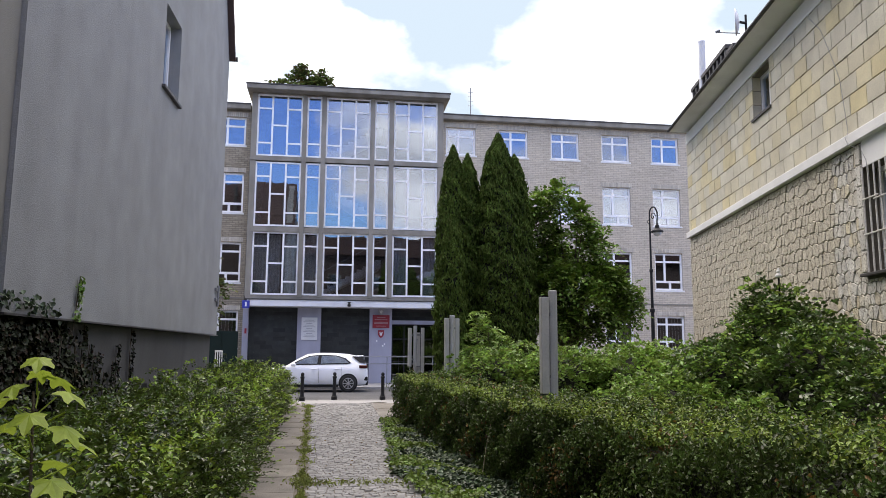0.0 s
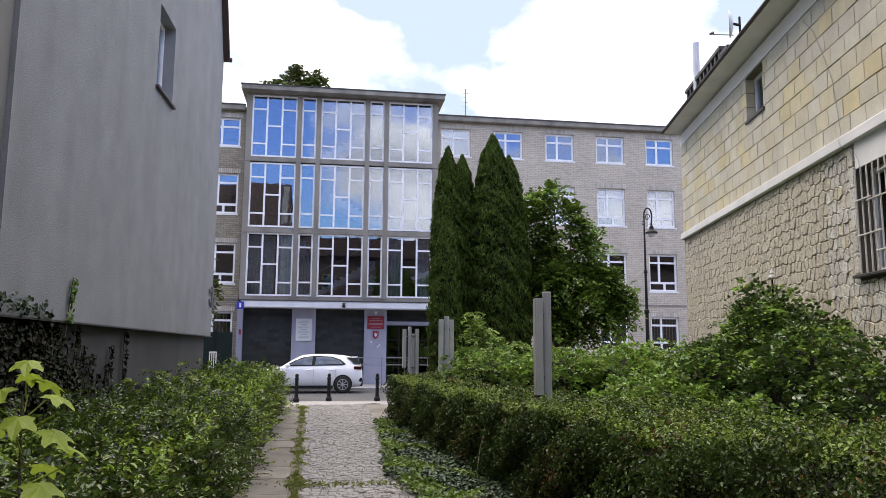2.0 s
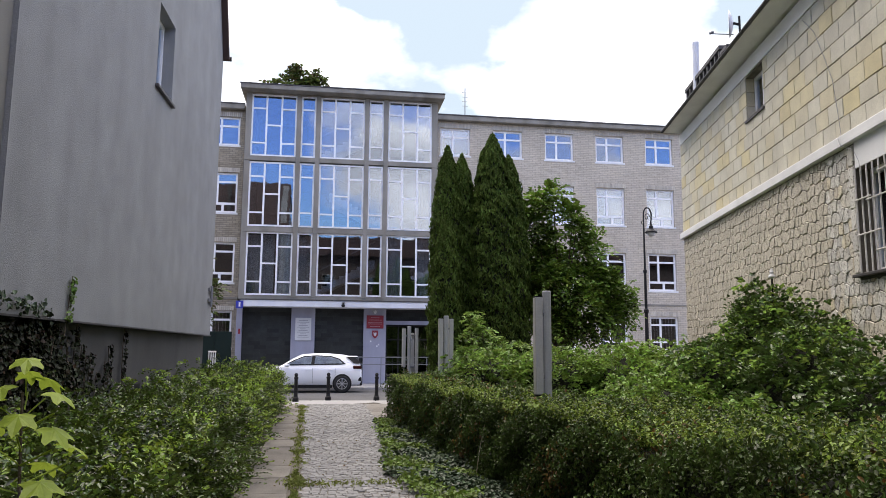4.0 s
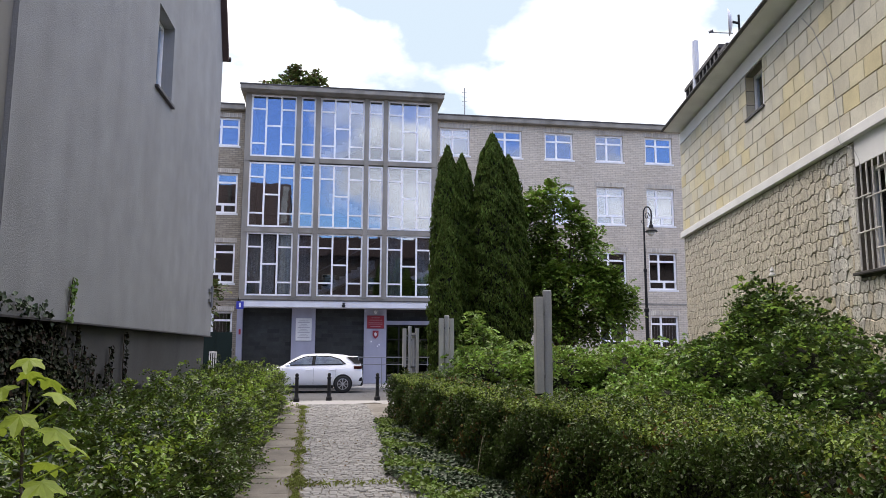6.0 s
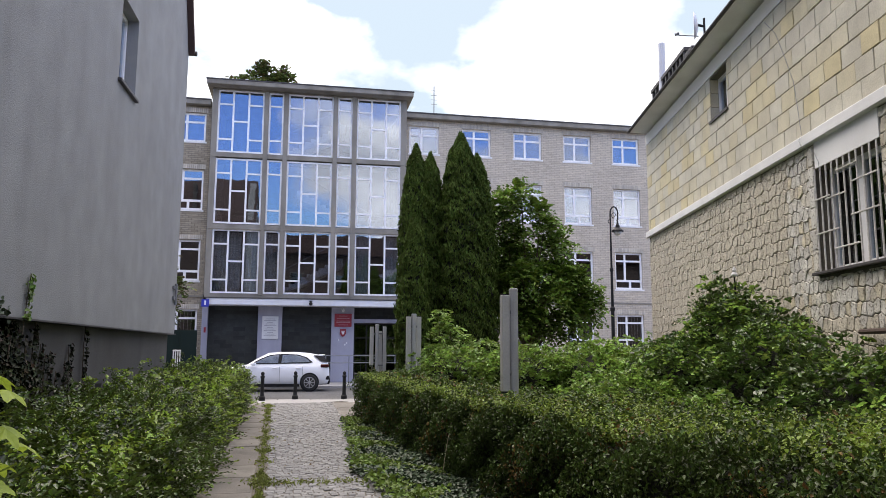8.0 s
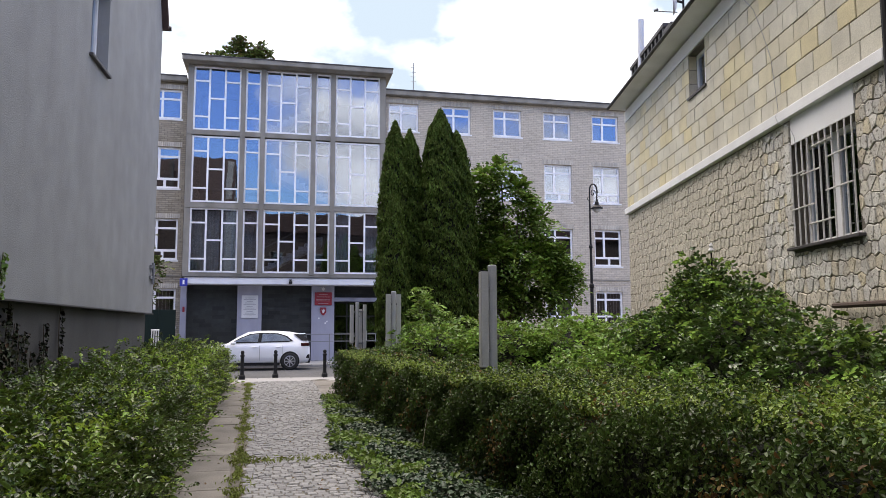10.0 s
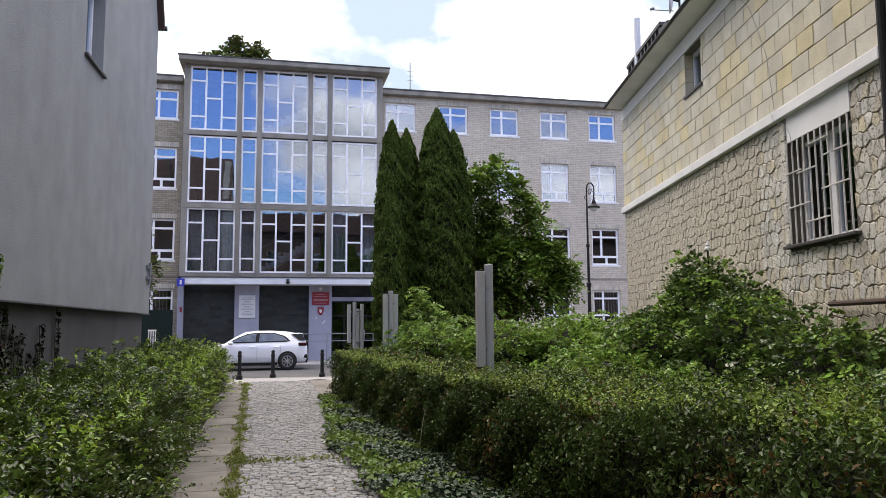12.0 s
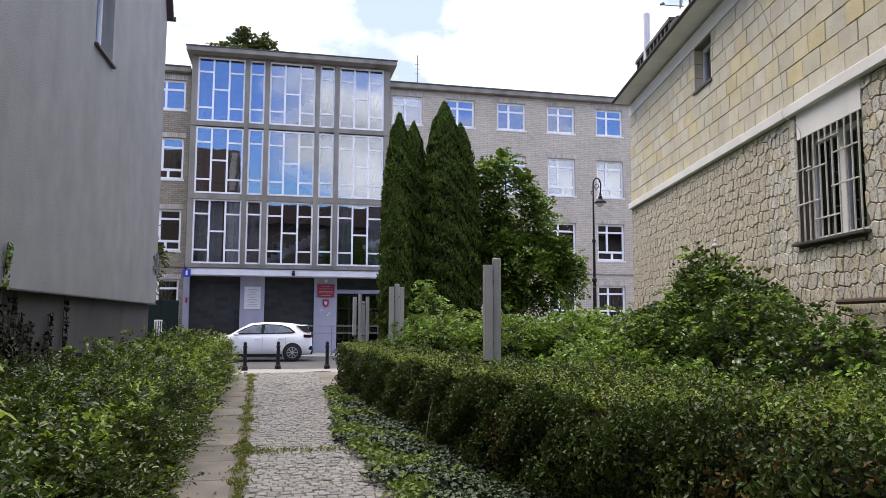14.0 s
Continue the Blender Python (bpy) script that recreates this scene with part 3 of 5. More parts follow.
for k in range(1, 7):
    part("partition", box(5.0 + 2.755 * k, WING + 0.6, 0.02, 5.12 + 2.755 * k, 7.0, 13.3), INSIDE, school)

# glazed stair tower
LEVELS = ((4.12, 7.14), (7.42, 10.58), (10.87, 13.96))
BAYS = ((-4.01, -1.84, 3), (-1.62, -0.91, 1), (-0.68, 1.49, 3), (1.71, 2.43, 1), (2.66, 4.86, 3))
for x0, x1 in ((-4.28, -4.01), (-1.84, -1.62), (-0.91, -0.68), (1.49, 1.71), (2.43, 2.66), (4.86, 5.15)):
    part("pier", box(x0, -0.07 if -4.2 < x0 < 4.8 else 0.0, 4.02, x1, 0.5, 14.0, 0.012), CONCRETE, school, "weathered concrete pier")
for z0, z1 in ((3.92, 4.10), (7.14, 7.38), (10.63, 10.85), (13.965, 14.02)):
    part("floor_band", box(-4.25, -0.035, z0, 5.12, 0.55, z1), CONCRETE, school)
for z0, z1 in LEVELS:
    for x0, x1, n in BAYS:
        side, mid = [0.21, 0.77], [0.5]
        cols, marks = ([1 / 3, 2 / 3], [side, mid, side]) if n == 3 else ([], [[0.22, 0.78]])
        window_unit(school, x0, z0, x1, z1, 0.06, cols, marks, "tall stair window with white bars", glass=GLASS, bar=0.078, sill=False)
part("tower_side", box(-4.28, 0.52, 3.9, -4.12, 8.0, 14.0), BRICK, school)
part("tower_side", box(4.99, 0.52, 3.9, 5.15, 8.0, 14.0), BRICK, school)
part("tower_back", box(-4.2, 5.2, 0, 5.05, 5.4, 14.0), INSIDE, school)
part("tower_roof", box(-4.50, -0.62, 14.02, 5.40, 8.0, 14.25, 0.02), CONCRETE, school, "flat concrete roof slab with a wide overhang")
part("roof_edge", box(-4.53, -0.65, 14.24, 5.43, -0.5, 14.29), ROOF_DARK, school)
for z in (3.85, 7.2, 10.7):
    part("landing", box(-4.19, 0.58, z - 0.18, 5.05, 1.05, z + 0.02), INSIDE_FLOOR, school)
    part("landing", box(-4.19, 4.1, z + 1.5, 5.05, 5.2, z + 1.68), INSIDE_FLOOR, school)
# canopy, pilasters and entrance
part("canopy", box(-4.05, -0.9, 3.53, 5.2, 0.1, 3.83, 0.015), WHITE_FASCIA, school, "white sheet-clad canopy edge over the entrance")
part("canopy_top", box(-4.12, -0.94, 3.833, 5.26, 0.12, 3.87), ROOF_DARK, school)
for x0, x1 in ((-4.30, -4.04), (-1.78, -0.67), (1.63, 2.70), (4.95, 5.25)):
    part("pilaster", box(x0, -0.05, 0, x1, 0.62, 3.53, 0.01), RENDER_LILAC, school, "lilac-grey rendered pilaster")
part("dark_wall", box(-4.04, 0.2, 0, -1.78, 0.6, 3.53), BRICK_DARK, school, "dark stone-tiled wall panel")
part("dark_wall", box(-0.67, 0.2, 0, 1.63, 0.6, 3.53), BRICK_DARK, school, "dark stone-tiled wall panel")
part("dark_wall", box(2.70, 0.3, 2.98, 4.95, 0.6, 3.53), BRICK_DARK, school, "dark stone-tiled wall panel")
part("door_lintel", box(2.70, 0.1, 2.80, 4.95, 0.6, 2.98), RENDER_LILAC, school)
TILE = material("dark_stone_facing_tile", (0.019, 0.022, 0.021), 0.75, vary=0.35, scale=4, bump=0.3, fine=40, single=0.4)
tile_data = None
for x0, x1, y, z0 in ((-4.04, -1.78, 0.2, 0.0), (-0.67, 1.63, 0.2, 0.0), (2.70, 4.95, 0.3, 2.98)):
    panel = next(o for o in school.children if o.name.startswith("dark_wall") and abs(o.data.vertices[0].co.x - x0) < 0.01 or o.name.startswith("dark_wall") and abs(o.data.vertices[0].co.x - x1) < 0.01)
    across = 4
    pitch = (x1 - x0) / across
    for row in range(int((3.53 - z0) / 0.196)):
        for k in range(across + row % 2):
            a = max(x0, x0 + (k - 0.5 * (row % 2)) * pitch)
            b = min(x1, x0 + (k + 1 - 0.5 * (row % 2)) * pitch)
            if tile_data is None:
                tile = part("tile", box(-0.5, -0.012, -0.5, 0.5, 0.0, 0.5), TILE, panel)
                tile_data = tile.data
            else:
                tile = new("tile", tile_data)
                tile.parent = panel
            tile.matrix_basis = pose((a + b) / 2, y - 0.002 - random.uniform(0, 0.004), z0 + 0.1 + row * 0.196) @ Matrix.Diagonal((b - a - 0.012, 1, 0.186, 1))
door = window_unit(school, 2.72, 0.02, 4.93, 2.78, 0.35, [0.28, 0.64], [[0.75], [0.75], [0.75]], "glazed entrance doors in dark metal frames", GLASS_DARK, 0.06, sill=False, name="entrance_door", frame_mat=BLACK)
for x in (3.9, 4.3):
    part("door_handle", tube([(x, 0.29, 0.9), (x, 0.29, 1.4)], 0.015), ALLOY, door)

# ---- neighbouring plastered house on the garden's edge ----
plaster_house = thing("plastered_house", pose(-3.11, 20.5, 0, 0, 0, -1.7), "tall grey plastered house on a dark recessed plinth", "house")


def turned(bm, flip=1):
    """A wall built along x becomes a wall along y with its face to +x (flip 1) or -x (flip -1)."""
    for v in bm.verts:
        x, y, z = v.co
        v.co = Vector((-y * flip, x, z))
    return bm


HOUSE_WINDOW = (-6.53, 6.44, -5.33, 8.06)
part("wall", turned(wall_with_holes(-12.1, 0.0, 1.92, 9.78, 0.4, [HOUSE_WINDOW])), PLASTER, plaster_house, "grey plaster wall with rain streaks")
bm = bmesh.new()
gable = [(-12.1, 9.78), (0.0, 9.78), (-1.6, 13.2), (-12.1, 13.2)]
fa = [bm.verts.new((0, s, z)) for s, z in gable]
fb = [bm.verts.new((-0.4, s, z)) for s, z in gable]
bm.faces.new(fa), bm.faces.new(fb[::-1])
for i in range(4):
    bm.faces.new((fa[i], fb[i], fb[(i + 1) % 4], fa[(i + 1) % 4]))
part("gable_wall", bm, PLASTER, plaster_house)
# Dark colour stands for shade on this front, seen mirrored in the tower.
part("end_wall", box(-12, -0.35, 1.92, -0.41, 0.0, 9.78), MIRRORED_BRICK, plaster_house, "street front of the plastered house, coloured dark as if in shade")
part("old_wall", box(-0.42, -30, 1.92, -0.06, -12.11, 13.2), PLASTER_OLD, plaster_house, "older brownish plaster wall section")
part("plinth", box(-0.5, -30, -0.2, -0.14, -0.12, 1.918), PLINTH, plaster_house, "dark grey recessed basement plinth")
part("plinth_end", box(-9, -0.5, -0.2, -0.51, -0.12, 1.918), PLINTH, plaster_house)
part("inner_wall", box(-4.2, -30, 0, -4.0, -0.5, 13), INSIDE, plaster_house)
part("drip_edge", box(-0.39, -12.1, 1.895, 0.03, 0.02, 1.919), SILL, plaster_house)
verge = [(-0.02, 9.55), (0.12, 9.55), (-1.75, 13.4), (-1.9, 13.4)]
bm = bmesh.new()
va = [bm.verts.new((0.16, s, z)) for s, z in verge]
vb = [bm.verts.new((-12.0, s, z)) for s, z in verge]
bm.faces.new(va), bm.faces.new(vb[::-1])
for i in range(4):
    bm.faces.new((va[i], vb[i], vb[(i + 1) % 4], va[(i + 1) % 4]))
part("roof", bm, ROOF_TILE, plaster_house, "steep dark brown roof with a metal verge")
part("roof_top", box(-6, -12, 13.2, 0.1, -1.8, 13.4), ROOF_DARK, plaster_house)
part("eaves_gutter", tube([(0.2, 0.14, 9.62), (-12, 0.14, 9.62)], 0.07), ROOF_DARK, plaster_house)
bm = turned(wall_with_holes(-6.53, -5.33, 6.44, 8.06, 0.08, [(-6.45, 6.52, -5.98, 7.98), (-5.90, 6.52, -5.41, 7.98)]))
for v in bm.verts:
    v.co.x -= 0.22
hw = part("window", bm, PVC, plaster_house, "white window set deep in the plaster wall")
for a, b in ((-6.45, -5.98), (-5.90, -5.41)):
    part("pane", box(-0.265, a - 0.01, 6.51, -0.255, b + 0.01, 7.99), GLASS, hw).visible_shadow = False
part("sill", box(-0.24, -6.60, 6.38, 0.07, -5.27, 6.436, 0.006), SILL, hw, "dark sheet-metal sill")
# Flat black box; its colour stands for the dark inside the opening.
part("vent_opening", box(-0.15, -6.7, 0.55, -0.128, -5.9, 0.92), BLACK, plaster_house, "cellar vent opening drawn as a thin black box")
meter = part("pipe_bracket", tube([(0.06, -0.35, 2.65), (0.06, -0.35, 3.2)], 0.035, 8), GALV, plaster_house, "short galvanised pipe on the corner")
part("bracket_plate", box(0.0, -0.55, 2.78, 0.05, -0.2, 2.86), GALV, meter)
part("bracket_plate", box(0.0, -0.55, 3.05, 0.05, -0.2, 3.13), GALV, meter)

# ---- stone house beside the garden ----
stone_house = thing("stone_house", pose(9.23, 18.4, 0, 0, 0, -12.1), "house with yellow block upper wall over rubble stone", "house")
END = -0.18
GRILLE = (-11.02, 2.64, -9.36, 4.12)
SMALL = (-6.18, 6.12, -5.26, 7.0)
BLOCK_TOP = 7.03
lower = part("stone_wall", turned(wall_with_holes(-17, END, -0.2, 4.5, 0.45, [GRILLE]), -1), MORTAR, stone_house, "rubble limestone wall with dark recessed joints")
upper = part("block_wall", turned(wall_with_holes(-11.72, END, 4.66, BLOCK_TOP, 0.45, [SMALL]), -1), BLOCK_JOINT, stone_house, "wall of yellow sandstone blocks")
part("band", box(-0.10, -11.80, 4.50, 0.45, END + 0.02, 4.66, 0.01), WHITE, stone_house, "white painted string course")
part("frieze", box(-0.03, -17, BLOCK_TOP + 0.001, 0.45, END - 0.005, 7.32), FRIEZE, stone_house, "white painted frieze under the eaves")
part("near_wall", box(0.25, -17, 4.5, 0.7, -11.73, BLOCK_TOP), PLASTER_OLD, stone_house)
part("end_wall", box(0.46, END - 0.4, -0.2, 9, END, 7.3), PLASTER, stone_house)
bm = box(-0.44, -17, 7.322, 0.9, END + 0.02, 7.42)
for v in bm.verts:
    if v.co.x < 0 and v.co.z < 7.4:
        v.co.z += 0.085
part("soffit", bm, SOFFIT, stone_house, "pale painted eaves soffit")
part("gutter", box(-0.51, -17, 7.405, -0.442, END + 0.04, 7.46, 0.015), ROOF_DARK, stone_house, "dark sheet-metal eaves gutter")
bm = bmesh.new()
rf = [(-0.48, 7.43), (9.5, 7.43), (4.2, 9.6)]
ra = [bm.verts.new((x, END + 0.02, z)) for x, z in rf]
rb = [bm.verts.new((x, -17, z)) for x, z in rf]
bm.faces.new(ra), bm.faces.new(rb[::-1])
for i in range(3):
    bm.faces.new((ra[i], rb[i], rb[(i + 1) % 3], ra[(i + 1) % 3]))
part("roof", bm, ROOF_DARK, stone_house, "low dark pitched roof")
part("inner_wall", box(3.0, -17, 0, 3.2, -0.5, 7.3), INSIDE, stone_house)
part("inner_floor", box(0.46, -17, 4.4, 3.0, -0.5, 4.48), INSIDE_FLOOR, stone_house)
part("cable", tube([(-0.035, -8.05, 6.95), (-0.035, -8.43, 6.58), (-0.035, -8.72, 6.04), (-0.035, -8.94, 5.59), (-0.035, -9.01, 5.21), (-0.04, -9.10, 4.72), (-0.13, -9.2, 4.6), (-0.13, -9.25, 4.5), (-0.05, -9.45, 4.37), (-0.05, -9.57, 4.19), (-0.04, -9.59, 3.9)], 0.0045, 5), GREY_MARK, stone_house, "thin grey cable down the wall")
part("drainpipe", tube([(-0.07, -11.86, 0.0), (-0.07, -11.86, 7.3)], 0.05, 10), BLACK, stone_house, "dark rainwater pipe")
# barred window
part("lintel", box(-0.02, -11.03, 4.125, 0.44, -9.40, 4.499), WHITE, stone_house, "white painted lintel over the barred window")
bm = turned(wall_with_holes(-11.02, -9.36, 2.64, 4.12, 0.07, [(-10.94, 2.72, -10.25, 4.04), (-10.11, 2.72, -9.44, 4.04)]), -1)
for v in bm.verts:
    v.co.x += 0.20
bw = part("window", bm, PVC, stone_house, "window behind a welded bar grille")
for a, b in ((-10.94, -10.25), (-10.11, -9.44)):
    part("pane", box(0.23, a - 0.01, 2.71, 0.24, b + 0.01, 4.05), GLASS, bw).visible_shadow = False
part("sill", box(-0.10, -11.12, 2.595, 0.2, -9.27, 2.636, 0.006), ROOF_DARK, bw, "weathered dark sill")
for k in range(11):
    s = -10.98 + k * 0.158
    part("bar", tube([(-0.03, s, 2.65), (-0.03, s, 4.11)], 0.0125, 6), IRON, bw)
for s0, s1, z in ((-10.98, -10.40, 3.72), (-10.98, -10.34, 3.29), (-10.56, -10.03, 3.95), (-10.24, -9.70, 3.62), (-10.50, -9.86, 2.91), (-9.82, -9.40, 3.66), (-10.03, -9.40, 3.17)):
    part("cross_bar", tube([(-0.05, s0, z), (-0.05, s1, z)], 0.0115, 6), IRON, bw)
# small upper window
bm = turned(wall_with_holes(-6.18, -5.26, 6.12, 7.0, 0.07, [(-6.11, 6.19, -5.76, 6.93), (-5.69, 6.19, -5.33, 6.93)]), -1)
for v in bm.verts:
    v.co.x += 0.16
sw = part("window", bm, PVC, stone_house, "small window set deep in the block wall")
for a, b in ((-6.11, -5.76), (-5.69, -5.33)):
    part("pane", box(0.19, a - 0.01, 6.18, 0.20, b + 0.01, 6.94), GLASS, sw).visible_shadow = False
part("sill", box(-0.05, -6.22, 6.07, 0.30, -5.22, 6.118), SILL, sw)
for k in range(3):
    part("reveal_block", box(0.001, -5.262, 6.125 + k * 0.292, 0.155, -5.238, 6.41 + k * 0.292, 0.004), BLOCK, sw, "side of the stone blocks in the window opening")
part("wall_pipe", tube([(-0.12, -17, 1.78), (-0.12, -10.5, 1.78)], 0.035, 8), RUST, stone_house, "rusty horizontal pipe along the wall")
# roof furniture
part("flue", tube([(0.2, -1.15, 7.6), (0.2, -1.22, 9.5)], 0.085, 12), WHITE_FASCIA, stone_house, "pale tall flue pipe")
hatch = part("roof_rail", box(0.14, -3.25, 8.47, 1.0, -0.25, 8.56), ROOF_DARK, stone_house, "dark raised roof ventilation ridge")
for k in range(10):
    part("rail_post", box(0.16, -3.2 + k * 0.31, 7.72, 0.25, -3.1 + k * 0.31, 8.47), ROOF_DARK, hatch)
part("rail_end", box(0.15, -3.75, 8.3, 0.9, -3.26, 8.38), ROOF_DARK, hatch)
part("hatch_wall", box(0.262, -3.2, 7.70, 0.32, -0.28, 8.465), WHITE_FASCIA, hatch, "white panels behind the dark posts")
facing = Vector((-0.946, 0.309, 0.0))
middle = Vector((0.2, -4.1, 8.70))
foot = middle - facing * 0.13
mast = part("aerial_mast", tube([(foot.x, foot.y, 7.6), (foot.x, foot.y, 8.84)], 0.024, 8), BLACK, stone_house, "thin aerial mast with a satellite dish")
part("dish", lathe([(0.01, 0), (0.13, 0.012), (0.24, 0.045), (0.30, 0.08), (0.294, 0.09), (0.23, 0.057), (0.12, 0.025), (0.01, 0.014)], 20), WHITE_FASCIA, mast, "pale satellite dish seen from its edge", smooth=True).matrix_basis = Matrix.Translation(middle) @ facing.to_track_quat("Z", "Y").to_matrix().to_4x4()
part("bracket", tube([foot + Vector((0, 0, -0.05)), middle], 0.03, 6), BLACK, mast)
head = middle + facing * 0.50 + Vector((0, 0, -0.16))
part("dish_arm", tube([middle + Vector((0, 0, -0.26)), head], 0.012, 6), GALV, mast)
part("receiver", tube([head, head - facing * 0.09 + Vector((0, 0, 0.03))], 0.03, 8), GALV, mast)


# ---- planting ----


def front_x(y):
    return 2.32 - 0.078 * (y - 3.0)


def hedge_width(y):
    return np.where(y > 8, 1.05, 1.05 + (8 - y) * 0.32)


def right_top(y):
    return 0.98 + 0.03 * np.sin(y * 2.1) + 0.09 * np.clip((5.5 - y) / 2.5, 0, 1)


def strip_points(n, y0, y1, edge, width, top, side, out_amp=0.1, round_off=0.12):
    """Points and normals over the path face, the top and the far end of a hedge; side -1: the path lies at smaller x."""
    y = rng.uniform(y0, y1, n)
    kind = rng.uniform(0, 1, n)
    w, h = width(y), top(y)
    share = h / (h + w)
    on_side = kind < share
    far_end = rng.uniform(0, 1, n) < 0.07
    inward = rng.uniform(0, 1, n) ** 1.3 * 0.26
    p, q = np.zeros((n, 3)), np.zeros((n, 3))
    zz = rng.uniform(0.02, 1, n) ** 0.85 * h
    p[:, 1] = y
    p[:, 0] = np.where(on_side, edge(y) - side * inward, edge(y) - side * rng.uniform(0, 1, n) * w)
    p[:, 2] = np.where(on_side, zz, h - inward)
    q[:, 0] = np.where(on_side, side, 0.0)
    q[:, 2] = np.where(on_side, 0.15, 1.0)
    ends = far_end
    near_end = rng.uniform(0, 1, n) < 0.4
    at = np.where(near_end, y0, y1)
    p[ends, 1] = np.where(near_end, y0 + inward, y1 - inward)[ends]
    p[ends, 0] = (edge(at) - side * rng.uniform(0, 1, n) * width(at))[ends]
    p[ends, 2] = zz[ends]
    q[ends] = np.stack([np.zeros(n), np.where(near_end, -1.0, 1.0), np.full(n, 0.3)], 1)[ends]
    # rounded shoulder and uneven growth
    shoulder = np.clip((p[:, 2] - h + 2 * round_off) / (2 * round_off), 0, 1) * on_side
    p[:, 0] -= side * round_off * shoulder ** 2
    inner = np.clip(1 - np.abs(p[:, 0] - edge(y)) / (2 * round_off), 0, 1) * (~on_side)
    p[:, 2] -= round_off * inner ** 2
    p += q * (lumps(p, 0.9, out_amp) + lumps(p, 0.31, out_amp * 0.5))[:, None]
    return p, q + rng.normal(size=(n, 3)) * np.where(on_side, 0.55, 0.8)[:, None]


# Solid inner shape whose black colour gives the hedge its shaded gaps.
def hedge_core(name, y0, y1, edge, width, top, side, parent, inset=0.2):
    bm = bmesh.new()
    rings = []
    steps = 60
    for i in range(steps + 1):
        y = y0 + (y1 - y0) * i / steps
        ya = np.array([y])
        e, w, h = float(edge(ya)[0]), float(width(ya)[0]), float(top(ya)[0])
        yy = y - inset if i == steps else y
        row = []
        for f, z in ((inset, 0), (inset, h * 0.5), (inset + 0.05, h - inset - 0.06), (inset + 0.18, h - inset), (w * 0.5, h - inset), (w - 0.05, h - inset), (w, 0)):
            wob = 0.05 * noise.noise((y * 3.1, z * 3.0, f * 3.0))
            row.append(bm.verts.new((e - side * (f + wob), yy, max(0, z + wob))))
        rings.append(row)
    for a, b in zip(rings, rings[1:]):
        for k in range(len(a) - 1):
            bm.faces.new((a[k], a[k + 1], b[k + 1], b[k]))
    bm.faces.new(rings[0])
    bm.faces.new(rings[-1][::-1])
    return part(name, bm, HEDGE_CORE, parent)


hedge = thing("privet_hedge", pose(0, 0, 0), "clipped privet hedge turning brown in places along the path", "hedge")
hedge_core("twig_core", 2.25, 16.4, front_x, hedge_width, right_top, -1, hedge)
p, q = strip_points(92000, 2.0, 9.0, front_x, hedge_width, right_top, -1, 0.17)
dry = (lumps(p, 1.7, 1.0) + rng.normal(size=len(p)) * 0.4 > 1.0)
leaves("foliage", p[~dry], q[~dry], 0.038, 0.022, LEAF_PRIVET, hedge)
leaves("dry_foliage", p[dry], q[dry], 0.04, 0.023, LEAF_DRY, hedge)
p, q = strip_points(42000, 9.0, 16.4, front_x, hedge_width, right_top, -1, 0.15)
dry = (lumps(p, 1.7, 1.0) + rng.normal(size=len(p)) * 0.4 > 1.0)
leaves("foliage", p[~dry], q[~dry], 0.048, 0.029, LEAF_PRIVET, hedge)
leaves("dry_foliage", p[dry], q[dry], 0.06, 0.036, LEAF_DRY, hedge)


def left_edge(y):
    return np.interp(y, [3, 6, 10], [-0.91, -0.96, -1.05]) - 0.013 * (y - 7) + 0.05 * np.sin(y * 1.3)


def left_width(y):
    return np.full_like(y, 1.65)


def left_top(y):
    return np.interp(y, [2, 6, 12, 18, 20.5], [0.74, 0.79, 0.80, 0.92, 1.0])


shrubs = thing("snowberry_hedge", pose(0, 0, 0), "loose unclipped snowberry hedge beside the slab path", "hedge")
hedge_core("twig_core", 2.1, 20.3, left_edge, left_width, left_top, 1, shrubs, 0.30)
# few bright tips near, many far: the near shade is put in colour
for n, y0, y1, size, tips in ((10500, 1.8, 10.0, 0.041, 0.07), (6500, 10.0, 20.4, 0.052, 0.55)):
    p, q = strip_points(n, y0, y1, left_edge, left_width, left_top, 1, 0.36, 0.28)
    grow = q * 0.55 + np.array([0.15, -0.1, 0.75])
    sprigs("foliage", p - q / np.linalg.norm(q, axis=1, keepdims=True) * 0.10, grow, 0.22, 10, size, 0.58, LEAF_WILD, shrubs, 0.4, LEAF_WILD_LIT, tips)
    p, q = strip_points(n, y0, y1, left_edge, left_width, left_top, 1, 0.3, 0.28)
    leaves("foliage", p - q * 0.03, q, size * 0.95, size * 0.56, LEAF_WILD, shrubs)


def shoots(count, y0, y1, edge, width, top, side, tall, size, mat, parent, per=12):
    """Upright young shoots standing out of the top and the face of a hedge."""
    y = rng.uniform(y0, y1, count)
    x = edge(y) - side * rng.uniform(0.05, 1, count) * width(y)
    z = top(y) - 0.08
    h = tall * rng.uniform(0.4, 1.0, count)
    lean = rng.normal(size=(count, 3)) * np.array([0.25, 0.25, 0]) + np.array([0.2 * side, 0, 1])
    f = np.linspace(0.1, 1, per)
    p = np.stack([x, y, z], 1)[:, None, :] + lean[:, None, :] * (h[:, None] * f[None])[:, :, None]
    p = p.reshape(-1, 3)
    off = rng.normal(size=p.shape)
    off[:, 2] *= 0.3
    off /= np.linalg.norm(off, axis=1, keepdims=True)
    leaves("shoot_foliage", p + off * size * 0.45, off * 0.5 + np.array([0, 0, 0.8]) + rng.normal(size=p.shape) * 0.3, size, size * 0.55, mat, parent, axis=off + np.array([0, 0, 0.35]))


